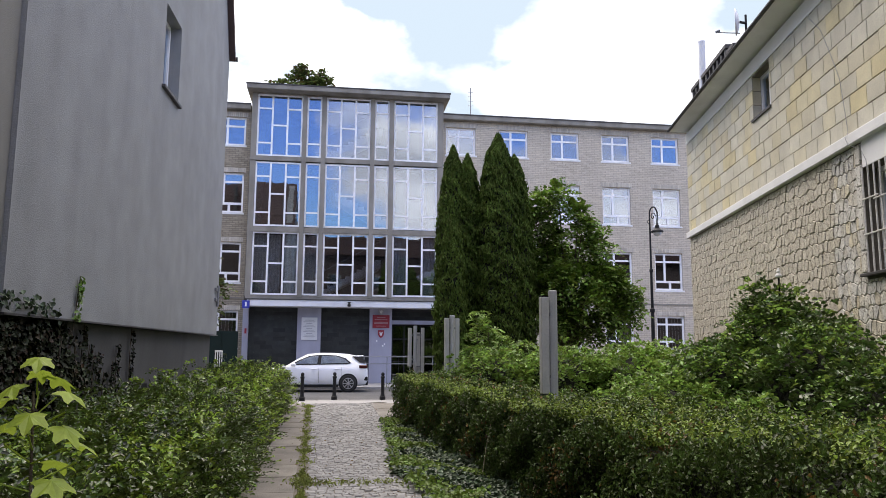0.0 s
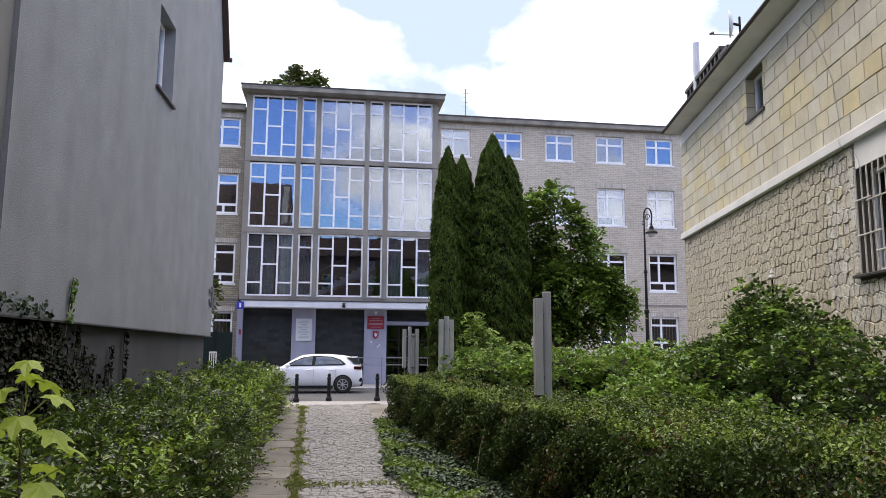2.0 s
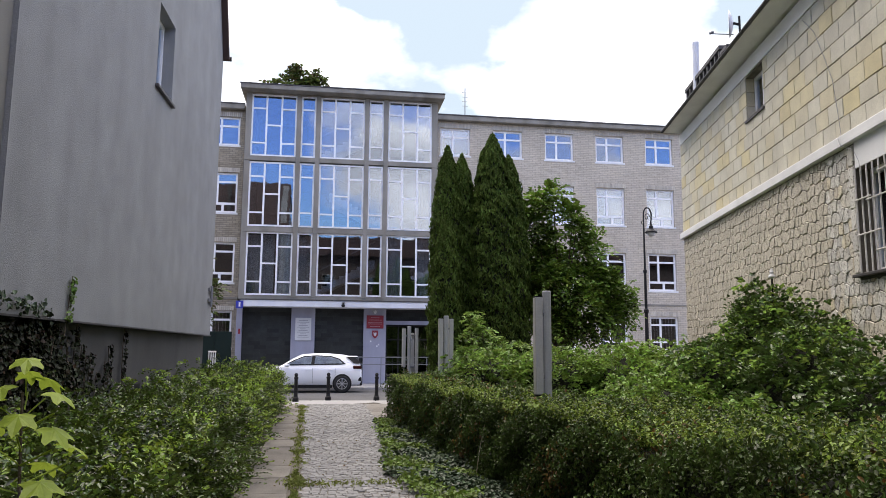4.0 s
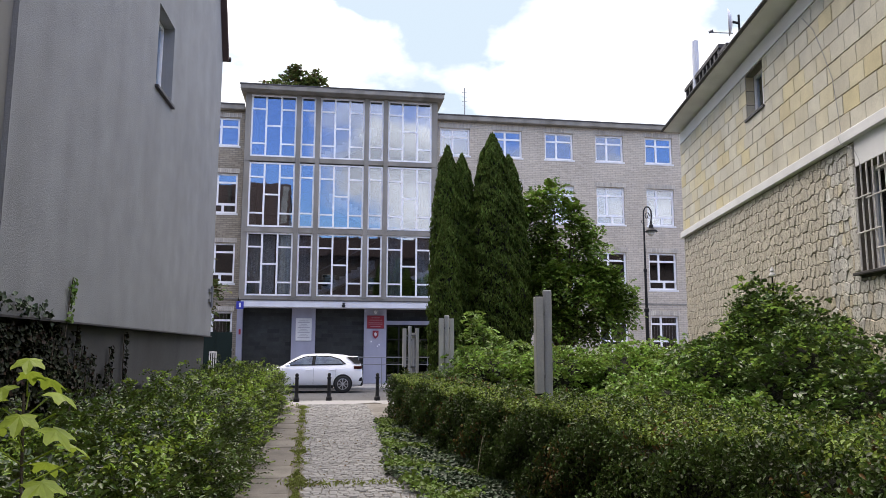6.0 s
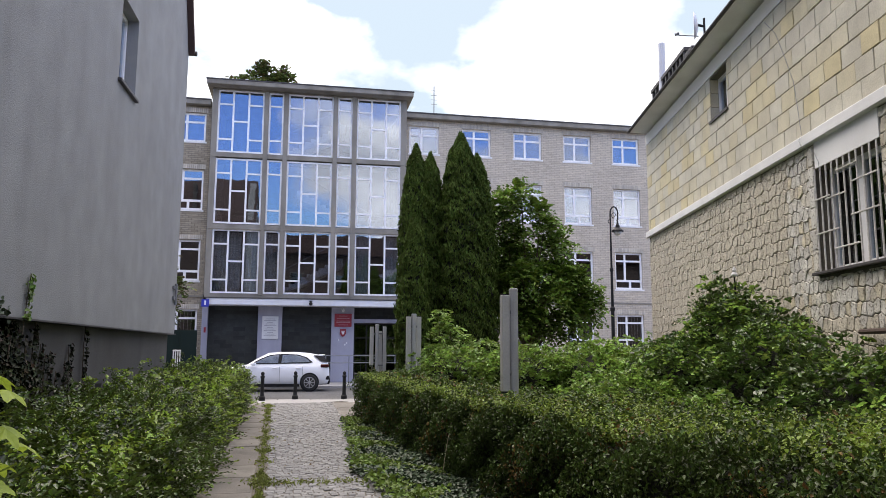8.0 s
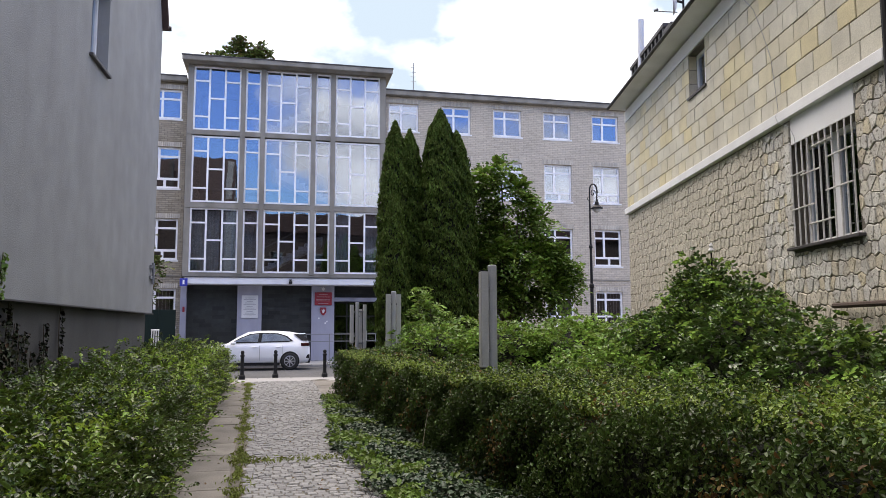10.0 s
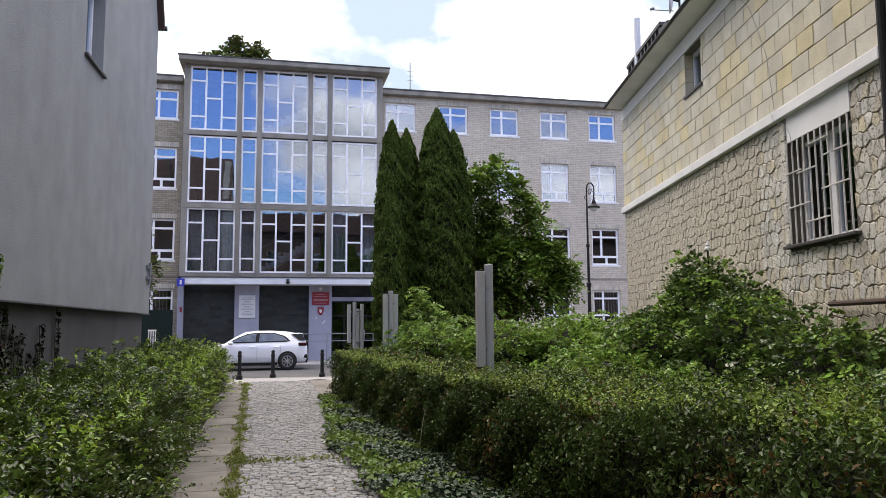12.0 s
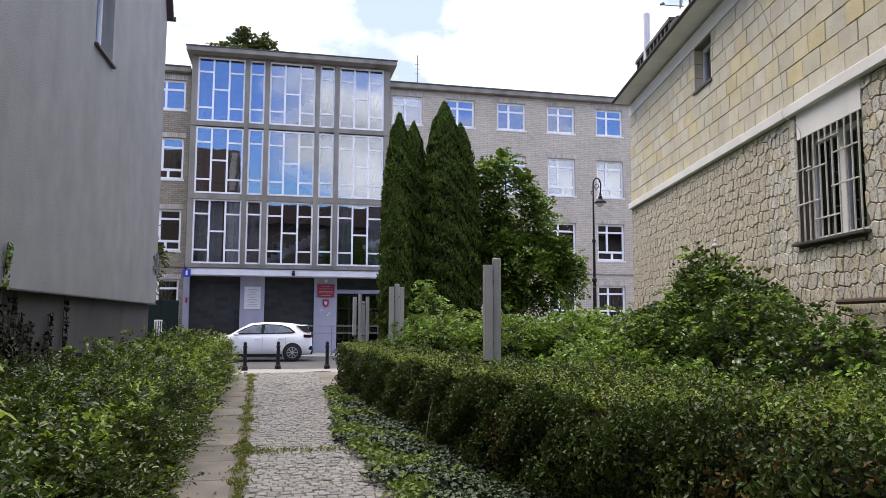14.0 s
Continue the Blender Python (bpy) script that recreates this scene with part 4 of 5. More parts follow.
# bright far shoots, plain near ones: near shade again set by leaf colour
shoots(750, 4.2, 20.3, left_edge, left_width, left_top, 1, 0.30, 0.05, LEAF_WILD_LIT, shrubs, 13)
shoots(110, 2.0, 4.4, left_edge, left_width, left_top, 1, 0.26, 0.05, LEAF_WILD, shrubs, 13)
# these bright shoots paint the light along the privet's top
shoots(700, 2.2, 7.5, front_x, hedge_width, right_top, -1, 0.24, 0.03, LEAF_PRIVET_LIT, hedge, 10)
shoots(5000, 2.2, 16.3, front_x, hedge_width, right_top, -1, 0.15, 0.038, LEAF_PRIVET_LIT, hedge, 8)


def blob_points(n, centre, radii, depth=0.36, low=-0.3, lump=0.25):
    d = rng.normal(size=(n, 3))
    d /= np.linalg.norm(d, axis=1, keepdims=True)
    d[:, 2] = np.where(d[:, 2] < low, -d[:, 2], d[:, 2])
    r = 1 - depth * rng.uniform(0, 1, n) ** 2
    p = d * r[:, None]
    p *= (1 + lumps(d * 2.0 + np.array(centre), 1.1, lump))[:, None]
    return p * np.array(radii) + np.array(centre), d * np.array([1, 1, 1.3]) + rng.normal(size=(n, 3)) * 0.6


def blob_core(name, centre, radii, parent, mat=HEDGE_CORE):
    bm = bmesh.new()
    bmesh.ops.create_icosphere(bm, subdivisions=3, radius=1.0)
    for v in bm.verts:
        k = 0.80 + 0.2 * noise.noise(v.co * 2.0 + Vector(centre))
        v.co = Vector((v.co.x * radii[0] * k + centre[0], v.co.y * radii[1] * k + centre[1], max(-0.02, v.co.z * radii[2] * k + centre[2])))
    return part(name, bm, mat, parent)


def bush(name, label, blobs, count, size, mat, category="bush", aspect=0.62, share=0.45):
    root = thing(name, pose(blobs[0][0][0], blobs[0][0][1], 0), label, category)
    inv = np.array([blobs[0][0][0], blobs[0][0][1], 0])
    areas = [b[1][0] * b[1][2] + b[1][1] * b[1][2] for b in blobs]
    for (c, r), a in zip(blobs, areas):
        c = tuple(np.array(c) - inv)
        blob_core("twig_core", c, [k * 0.85 for k in r], root)
        p, q = blob_points(int(count * a / sum(areas)), c, r)
        keep = p[:, 2] > 0.0
        # tops get more bright sprigs: light from above is put into leaf colour
        top = keep & (p[:, 2] - c[2] > r[2] * 0.45)
        for mask, tips in ((keep & ~top, 0.06), (top, share)):
            few = mask & (rng.uniform(0, 1, len(p)) < 0.14)
            out = q[few] / np.linalg.norm(q[few], axis=1, keepdims=True)
            sprigs("foliage", p[few] - out * size, out * 0.8 + np.array([0, 0, 0.45]), size * 3.4, 7, size, aspect, mat, root, 0.75, LEAF_CREEPER_BRIGHT, tips)
    return root


bush("creeper_thicket", "dense creeper thicket grown over an old fence", [((3.1, 14.6, 0.75), (0.9, 1.0, 0.9)), ((4.4, 14.3, 0.8), (1.0, 1.2, 0.85)), ((5.8, 14.0, 0.8), (1.1, 1.3, 0.9)), ((7.2, 14.2, 0.8), (1.1, 1.5, 0.9)), ((4.0, 11.3, 0.1), (1.2, 1.6, 0.75)), ((5.4, 11.5, 0.4), (1.1, 1.6, 0.85)), ((4.9, 8.6, 0.1), (1.1, 1.6, 0.82))], 46000, 0.08, LEAF_CREEPER, share=0.85)
bush("climbing_bush", "large leafy bush spreading against the stone wall", [((6.8, 10.9, 1.0), (0.70, 1.1, 1.55)), ((6.2, 11.2, 0.75), (0.85, 1.2, 0.95)), ((6.45, 9.3, 0.85), (0.9, 1.3, 1.02)), ((6.15, 7.4, 0.72), (0.8, 1.3, 0.82)), ((7.2, 12.4, 0.9), (0.8, 1.2, 0.95)), ((6.95, 10.0, 0.9), (0.6, 0.9, 1.2)), ((5.6, 5.6, 0.35), (0.85, 1.4, 0.8))], 50000, 0.08, LEAF_BUSH, share=0.4)


def thuja(x, y, height, radius, label="tall slender dark green columnar thuja"):
    root = thing("thuja_tree", pose(x, y, 0), label, "tree", "thujas beside the pavement")
    part("trunk", tube([(0, 0, 0), (0.02, 0, height * 0.5), (0, 0, height * 0.93)], 0.09, 8, taper=0.2), BARK, root)
    prof = lambda h: radius * np.interp(h, [0, 0.06, 0.25, 0.5, 0.75, 0.92, 1.0], [0.74, 0.92, 1.0, 0.97, 0.80, 0.46, 0.05])
    # black core paints the shade inside the crown
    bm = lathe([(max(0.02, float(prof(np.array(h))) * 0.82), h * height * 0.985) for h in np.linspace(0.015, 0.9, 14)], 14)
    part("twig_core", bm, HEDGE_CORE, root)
    n = int(25000 * height / 8 * radius / 0.6)
    h = rng.uniform(0, 1, n) ** 0.9
    a = rng.uniform(0, 2 * math.pi, n)
    d = np.stack([np.cos(a), np.sin(a), np.zeros(n)], 1)
    base = np.stack([d[:, 0] * 0.6, d[:, 1] * 0.6, h * height], 1) + np.array([x, y, 0])
    r = prof(h) * (1 + lumps(base, 0.8, 0.17) + lumps(base, 0.28, 0.10)) - 0.10 * rng.uniform(0, 1, n) ** 2 * np.clip(prof(h) / 0.3, 0, 1)
    p = np.stack([d[:, 0] * r, d[:, 1] * r, h * height * 0.99], 1)
    thin = rng.uniform(0, 1, n) < np.clip(prof(h) / (0.45 * radius), 0.10, 1)
    p, d = p[thin], d[thin]
    leaves("foliage", p, d + rng.normal(size=d.shape) * 0.45 + np.array([0, 0, 0.25]), 0.12, 0.036, LEAF_THUJA, root, axis=np.array([0, 0, 1.0]) + d * 0.5)
    return root


thuja(3.30, 21.0, 7.6, 0.52)
thuja(3.78, 21.3, 7.45, 0.55)
thuja(3.15, 20.2, 5.35, 0.42, "shorter dark green columnar thuja")
thuja(4.62, 20.9, 8.0, 0.72, "tallest broad dark green columnar thuja")
thuja(5.18, 21.2, 7.45, 0.60)


def broadleaf(name, label, x, y, trunk_h, clumps, count, size, mat, spread=0.42, tip_mat=None, tip_share=0.0):
    root = thing(name, pose(x, y, 0), label, "tree")
    part("trunk", tube([(0, 0, 0), (0.05, 0.03, trunk_h * 0.5), (0, 0, trunk_h)], 0.11, 9, taper=0.7), BARK, root)
    for c in clumps:
        start = Vector((0, 0, trunk_h * random.uniform(0.6, 1.0)))
        mid = start.lerp(Vector(c), 0.5) + Vector((0, 0, 0.2))
        part("limb", tube([start, mid, c], 0.05, 6, taper=0.25), BARK, root)
    each = max(1, count // len(clumps) // 8)
    ps, qs = [], []
    for c in clumps:
        d = rng.normal(size=(each, 3)) + np.array([0, 0, 0.35])
        d /= np.linalg.norm(d, axis=1, keepdims=True)
        ps.append(np.array(c) + d * (spread * rng.uniform(0.05, 0.75, each))[:, None])
        qs.append(d + rng.normal(size=(each, 3)) * 0.35)
    sprigs("crown", np.concatenate(ps), np.concatenate(qs), spread * 1.05, 8, size, 0.78, mat, root, 0.35, tip_mat, tip_share)
    return root


def crown_clumps(n, centre, radii, seed):
    r = np.random.default_rng(seed)
    d = r.normal(size=(n, 3))
    d /= np.linalg.norm(d, axis=1, keepdims=True)
    return [tuple(np.array(centre) + v * np.array(radii) * r.uniform(0.45, 1.0)) for v in d]


broadleaf("maple_tree", "bushy green maple with an uneven spreading crown", 7.0, 22.0, 2.2, crown_clumps(26, (-0.05, 0, 3.65), (1.5, 1.3, 1.6), 3) + [(-0.75, -0.4, 6.1), (-0.3, -0.3, 6.25), (0.3, -0.4, 5.65), (1.5, -0.3, 3.6), (1.3, -0.4, 2.7), (-1.2, -0.3, 5.7), (-1.35, -0.2, 5.0), (-0.9, -0.3, 5.4), (0.35, -0.5, 5.2), (1.85, -0.2, 3.2), (0.95, -0.4, 4.7), (-1.3, -0.2, 4.2), (1.9, -0.2, 2.9), (0.2, -0.4, 2.4), (0.9, -0.3, 2.3), (-0.6, -0.3, 2.5), (1.5, -0.2, 2.5), (-1.1, -0.3, 3.0), (0.5, 0.2, 2.1)], 23000, 0.125, LEAF_MAPLE, 0.44, LEAF_CREEPER_BRIGHT, 0.10)
broadleaf("roof_line_tree", "green tree crown rising behind the school roof", -3.0, 47.0, 12.0, crown_clumps(30, (0.2, 0, 16.6), (1.6, 1.6, 2.0), 8) + [(0.5, 0, 19.35), (0.25, 0.2, 18.9), (0.8, -0.2, 18.9), (1.65, 0, 19.05), (1.95, 0.1, 18.6), (1.4, -0.2, 18.6), (-0.6, 0, 18.3), (-1.25, 0.2, 18.25), (-0.1, 0, 18.45), (1.05, 0, 18.4)], 10000, 0.2, LEAF_FAR, 0.46)
broadleaf("side_tree", "small leafy tree beside the side gate", -5.4, 27.0, 2.6, crown_clumps(24, (0.2, 0, 3.9), (1.2, 1.2, 1.6), 9), 7000, 0.14, LEAF_FAR)
elder = thing("elder_shrub", pose(3.7, 17.9, 0), "light green young elder shrub before the thujas", "bush")
for ex, ey, top in ((-0.25, 0.1, 2.45), (0.0, -0.1, 2.1), (0.35, 0.0, 1.9), (0.85, -0.3, 1.75), (1.15, -0.2, 1.45), (-0.5, 0.4, 1.6), (0.6, 0.1, 1.5)):
    part("stem", tube([(ex, ey, 0), (ex + 0.04, ey, top * 0.5), (ex - 0.03, ey, top)], 0.018, 6, taper=0.4), BARK, elder)
    n = int(34 * top)
    hz = rng.uniform(0.35, 1.0, n) ** 0.8 * top
    a = rng.uniform(0, 2 * math.pi, n)
    go = np.stack([np.cos(a), np.sin(a), 0.45 + 0.4 * rng.uniform(0, 1, n)], 1)
    sprigs("foliage", np.stack([np.full(n, ex), np.full(n, ey), hz], 1), go, 0.34, 9, 0.115, 0.4, LEAF_CREEPER, elder, 0.6, LEAF_CREEPER_BRIGHT, 0.5)


# ---- street furniture and car ----
def bollard(x, y):
    root = thing("bollard", pose(x, y, 0) @ Matrix.Diagonal((1.1, 1.1, 1.02, 1)), "black cast-iron bollard with a round knob top", "bollard", "bollards at the end of the path")
    part("post", lathe([(0.085, -0.02), (0.085, 0.10), (0.062, 0.13), (0.052, 0.2), (0.048, 0.66), (0.06, 0.67), (0.06, 0.71), (0.04, 0.73)], 14), BLACK, root, smooth=False)
    part("knob", lathe([(0.03, 0.73), (0.045, 0.75), (0.052, 0.785), (0.04, 0.82), (0.015, 0.84)], 14), BLACK, root)
    return root


for bx, by in ((-0.99, 24.5), (0.03, 24.95), (1.60, 24.9)):
    bollard(bx * 0.957, by * 0.957)


def sign_post(x, y, top, boards, label):
    root = thing("sign_post", pose(x, y, 0), label, "sign post", "grey sign posts in the hedge")
    pole = part("pole", lathe([(0.052, -0.1), (0.052, top - 0.008), (0.045, top)], 18), STEEL, root)
    for x0, x1, y0, y1, z0, z1 in boards:
        b = part("board", box(x0, y0, z0, x1, y1, z1, 0.008), STEEL_LIGHT, root, "narrow steel sign box seen on edge")
        part("end_cap", box(x0 + 0.004, y0 + 0.004, z1 + 0.001, x1 - 0.004, y1 - 0.004, z1 + 0.014), BLACK, b)
        part("end_cap", box(x0 + 0.004, y0 + 0.004, z0 - 0.014, x1 - 0.004, y1 - 0.004, z0 - 0.001), BLACK, b)
        for z in (z0 + 0.2, z1 - 0.2):
            part("clamp", box(min(x1, 0) if x0 < 0 else 0.03, -0.03, z - 0.02, 0.0 if x0 < 0 else x0, 0.03, z + 0.02), GALV, b)
    return root


sign_post(2.53, 8.5, 2.26, ((-0.155, -0.062, -0.06, 0.05, 1.06, 2.18),), "grey steel sign post with one narrow board")
sign_post(2.35, 15.0, 2.26, ((-0.155, -0.065, -0.06, 0.06, 1.10, 2.20), (0.062, 0.15, -0.02, 0.10, 0.9, 2.20)), "grey steel sign post with two narrow boards")
sign_post(2.24, 21.0, 2.24, ((-0.20, -0.10, -0.06, 0.06, 1.1, 2.17), (0.062, 0.15, 0.05, 0.17, 0.9, 2.05), (0.17, 0.26, -0.02, 0.10, 0.9, 2.18)), "grey steel sign post with three narrow boards")

lamp = thing("street_lamp", pose(10.9, 24.6, 0), "tall black crook-shaped street lamp on the pavement", "street lamp")
part("pole", lathe([(0.14, 0), (0.14, 0.25), (0.10, 0.35), (0.085, 1.1), (0.10, 1.15), (0.07, 1.25), (0.06, 2.9), (0.085, 2.93), (0.085, 3.02), (0.05, 3.06), (0.045, 4.3), (0.065, 4.33), (0.065, 4.4), (0.038, 4.44), (0.03, 5.9)], 12), BLACK, lamp)
part("crook", tube([(0, 0, 5.85), (0, 0, 6.25)] + [(0.145 - 0.145 * math.cos(a), 0, 6.38 + 0.26 * math.sin(a)) for a in [math.pi * k / 10 for k in range(11)]] + [(0.285, 0, 6.25), (0.27, 0, 6.1)], 0.026, 8), BLACK, lamp)
part("scroll", tube([(0.125 + 0.10 * math.cos(a) * (1 - a / 9), 0, 6.30 + 0.15 * math.sin(a) * (1 - a / 9)) for a in [0.5 * k for k in range(15)]], 0.015, 6), BLACK, lamp)
part("scroll", tube([(-0.03 - 0.05 * math.sin(a), 0, 6.10 + 0.06 * math.cos(a)) for a in [0.4 * k for k in range(11)]], 0.012, 6), BLACK, lamp)
part("hood", lathe([(0.03, 6.12), (0.04, 6.02), (0.07, 5.98), (0.08, 5.88), (0.21, 5.78), (0.215, 5.74), (0.05, 5.74)][::-1], 16, centre=(0.27, 0, 0)), BLACK, lamp)
part("globe", lathe([(0.03, 5.60), (0.11, 5.63), (0.145, 5.70), (0.15, 5.74)], 14, centre=(0.27, 0, 0)), SIGN_PALE, lamp, "clouded glass globe", smooth=True)

car = thing("parked_car", pose(-0.80, 30.8, -0.07), "white five-door hatchback parked at the far kerb", "car")
st = [(2.14, 0.70, 0.45, 0.70), (2.11, 0.93, 0.36, 0.80), (2.05, 1.17, 0.27, 0.86), (1.86, 1.37, 0.22, 0.89), (1.35, 1.46, 0.2, 0.90), (0.8, 1.50, 0.2, 0.90), (0.2, 1.50, 0.2, 0.90), (-0.25, 1.455, 0.2, 0.90), (-0.62, 1.27, 0.2, 0.90), (-1.02, 1.02, 0.2, 0.90), (-1.5, 0.95, 0.21, 0.89), (-1.85, 0.85, 0.23, 0.84), (-2.08, 0.68, 0.3, 0.72), (-2.15, 0.55, 0.38, 0.6)]
bm = bmesh.new()
rings = []
for x, zu, zl, w in st:
    belt = min(0.95, zu - 0.06)
    over = max(0.0, min(1.0, (zu - belt) / 0.5))
    half = [(w * 0.85, zl), (w * 0.98, zl + 0.1), (w, zl + (belt - zl) * 0.45), (w * 0.985, belt - 0.1), (w * 0.945, belt), (w * (0.945 - 0.21 * over), zu - 0.09 * over - 0.015), (w * (0.90 - 0.26 * over), zu - 0.025), (w * 0.4, zu)]
    rings.append([bm.verts.new((x, -a, z)) for a, z in half] + [bm.verts.new((x, a, z)) for a, z in half[::-1]])
for a, b in zip(rings, rings[1:]):
    for k in range(16):
        bm.faces.new((a[k], a[(k + 1) % 16], b[(k + 1) % 16], b[k]))
bm.faces.new(rings[0]), bm.faces.new(rings[-1][::-1])
body = part("body", bm, CAR_PAINT, car, "glossy white car body", smooth=True)


def side_y(z):
    return 0.862 - (z - 0.95) / 0.41 * 0.185


def car_panel(name, outline, sgn, mat, thick=0.012, offset=0.008):
    b = bmesh.new()
    fa = [b.verts.new((x, sgn * (side_y(z) + offset), z)) for x, z in outline]
    fb = [b.verts.new((x, sgn * (side_y(z) + offset - thick), z)) for x, z in outline]
    b.faces.new(fa), b.faces.new(fb[::-1])
    for i in range(len(fa)):
        b.faces.new((fa[i], fb[i], fb[(i + 1) % len(fa)], fa[(i + 1) % len(fa)]))
    return part(name, b, mat, car)


for sgn in (-1, 1):
    car_panel("window_surround", [(-0.92, 1.02), (-0.5, 1.245), (-0.15, 1.385), (0.3, 1.425), (0.9, 1.40), (1.25, 1.29), (1.48, 1.10), (1.3, 1.06), (0.2, 1.04)], sgn, BLACK, 0.012, 0.004)
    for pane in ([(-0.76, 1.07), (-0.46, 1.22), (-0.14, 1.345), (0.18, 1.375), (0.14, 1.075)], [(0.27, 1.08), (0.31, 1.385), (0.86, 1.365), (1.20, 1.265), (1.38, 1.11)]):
        # added panel on the solid body pales the pane; there is no cabin
        car_panel("interior", pane, sgn, CAR_BACKING, 0.002, 0.0075)
        car_panel("side_window", pane, sgn, CAR_GLASS, 0.003, 0.013)
    car_panel("rear_quarter", [(1.50, 1.375), (1.86, 1.355), (2.10, 1.11), (1.80, 1.13)], sgn, BLACK, 0.05, 0.012)
    for x0, x1 in ((0.205, 0.213), (1.08, 1.088), (-0.98, -0.972)):
        part("door_gap", box(x0, sgn * 0.898, 0.34, x1, sgn * 0.906, 0.93), BLACK, car)
    for x in (0.02, 0.92):
        part("door_handle", box(x - 0.1, sgn * 0.885, 0.855, x + 0.1, sgn * 0.925, 0.885, 0.008), CAR_PAINT, car)
    part("sill_trim", box(-0.95, sgn * 0.80, 0.16, 0.98, sgn * 0.885, 0.27), BLACK, car)
    part("mirror", box(-0.86, sgn * 0.88, 0.97, -0.68, sgn * 1.02, 1.09, 0.03), CAR_PAINT, car)
    part("tail_light", box(1.78, sgn * 0.70, 0.90, 2.10, sgn * 0.885, 1.03, 0.02), RED_GLASS, car)
    part("bumper_insert", box(1.92, sgn * 0.70, 0.42, 2.12, sgn * 0.862, 0.58, 0.02), BLACK, car)
    for x in (1.36, -1.29):
        # Black disc on the uncut body stands for the shaded wheel arch.
        arch = lathe([(0.37, -0.001), (0.37, 0.012), (0.1, 0.012)], 28)
        part("wheel_arch", arch, BLACK, car).matrix_basis = pose(x, sgn * 0.892, 0.33, 90 if sgn < 0 else -90, 0, 0)
        wheel = part("wheel", lathe([(0.2, -0.02), (0.29, -0.01), (0.318, 0.03), (0.318, 0.17), (0.29, 0.2), (0.2, 0.2)], 28), RUBBER, car, "black tyre on a silver rim")
        wheel.matrix_basis = pose(x, sgn * 0.735, 0.318, 90 if sgn < 0 else -90, 0, 0)
        rim = part("rim", lathe([(0.212, 0.18), (0.215, 0.206), (0.195, 0.21), (0.188, 0.18)], 28), ALLOY, wheel, "silver alloy rim")
        part("brake_disc", lathe([(0.188, 0.10), (0.188, 0.172), (0.02, 0.174)], 20), BLACK, wheel)
        part("hub", lathe([(0.05, 0.14), (0.05, 0.212), (0.03, 0.216)], 12), ALLOY, wheel)
        for k in range(8):
            spoke = part("spoke", box(0.04, -0.016, 0.176, 0.2, 0.016, 0.205, 0.004), ALLOY, wheel)
            spoke.matrix_basis = pose(0, 0, 0, 0, 0, 45 * k)
b = bmesh.new()
fa = [b.verts.new(c) for c in ((2.10, -0.66, 0.98), (2.10, 0.66, 0.98), (1.93, 0.56, 1.30), (1.93, -0.56, 1.30))]
fb = [b.verts.new(v.co + Vector((-0.03, 0, 0))) for v in fa]
b.faces.new(fa), b.faces.new(fb[::-1])
for i in range(4):
    b.faces.new((fa[i], fb[i], fb[(i + 1) % 4], fa[(i + 1) % 4]))
part("rear_window", b, CAR_GLASS, car)
part("spoiler", box(1.70, -0.58, 1.365, 1.96, 0.58, 1.40, 0.015), CAR_PAINT, car)
part("rear_bumper", box(1.86, -0.72, 0.24, 2.15, 0.72, 0.42, 0.03), BLACK, car)
part("number_plate", box(2.13, -0.26, 0.72, 2.15, 0.26, 0.83), SIGN_PALE, car)

rail = thing("tube_railing", pose(0, 33.4, 0), "grey tubular railing before the school entrance", "railing")
for z in (0.95, 1.26):
    part("rail", tube([(1.3, 0, z), (6.4, 0, z)], 0.018, 8), GALV, rail)
for k in range(6):
    part("post", tube([(1.3 + k * 1.02, 0, 0), (1.3 + k * 1.02, 0, 1.26)], 0.02, 8), GALV, rail)

gate = thing("side_fence", pose(0, 34.5, 0), "dark green sheet-metal side fence and gate", "fence")
for k in range(8):
    part("panel", box(-10.4 + k * 0.77, 0, 0.08, -9.68 + k * 0.77, 0.04, 2.35, 0.006), GREEN_METAL, gate)
    part("post", box(-10.45 + k * 0.77, -0.02, 0, -10.40 + k * 0.77, 0.06, 2.45), GREEN_METAL, gate)
barrier = thing("white_barrier", pose(-3.60, 24.4, 0), "narrow white barred barrier on the pavement", "barrier")
for k in range(4):
    part("bar", tube([(k * 0.065 - 0.10, 0, 0), (k * 0.065 - 0.10, 0, 1.5)], 0.02, 6), WHITE, barrier)
for z in (0.25, 1.48):
    part("rail", tube([(-0.12, 0, z), (0.12, 0, z)], 0.024, 6), WHITE, barrier)

# ---- signs and fittings on the school ----
sign = tagged(mesh_object("house_sign", box(-4.24, 35.055, 3.42, -3.91, 35.095, 3.77, 0.005), SIGN_BLUE), "blue enamel house sign on the canopy corner", "sign")
part("marking", box(-4.115, 35.046, 3.50, -4.035, 35.056, 3.70), WHITE, sign)
plaque = tagged(mesh_object("stone_plaque", box(-1.58, 35.90, 2.0, -0.84, 35.945, 3.06, 0.008), SIGN_PALE), "pale memorial plaque with rows of small lettering", "plaque")
for k in range(11):
    w = 0.28 - 0.07 * ((k * 7) % 3)
    part("text_bar", box(-1.21 - w, 35.892, 2.14 + k * 0.078, -1.21 + w, 35.901, 2.165 + k * 0.078), GREY_MARK, plaque)
tagged(mesh_object("bell_plate", box(-4.19, 35.92, 2.28, -4.10, 35.948, 2.52, 0.004), SIGN_RED), "small red plate on the corner pilaster", "sign")
red = tagged(mesh_object("red_sign", box(1.77, 35.90, 2.60, 2.58, 35.945, 3.22, 0.01), SIGN_RED), "red enamel school sign with pale lettering", "sign")
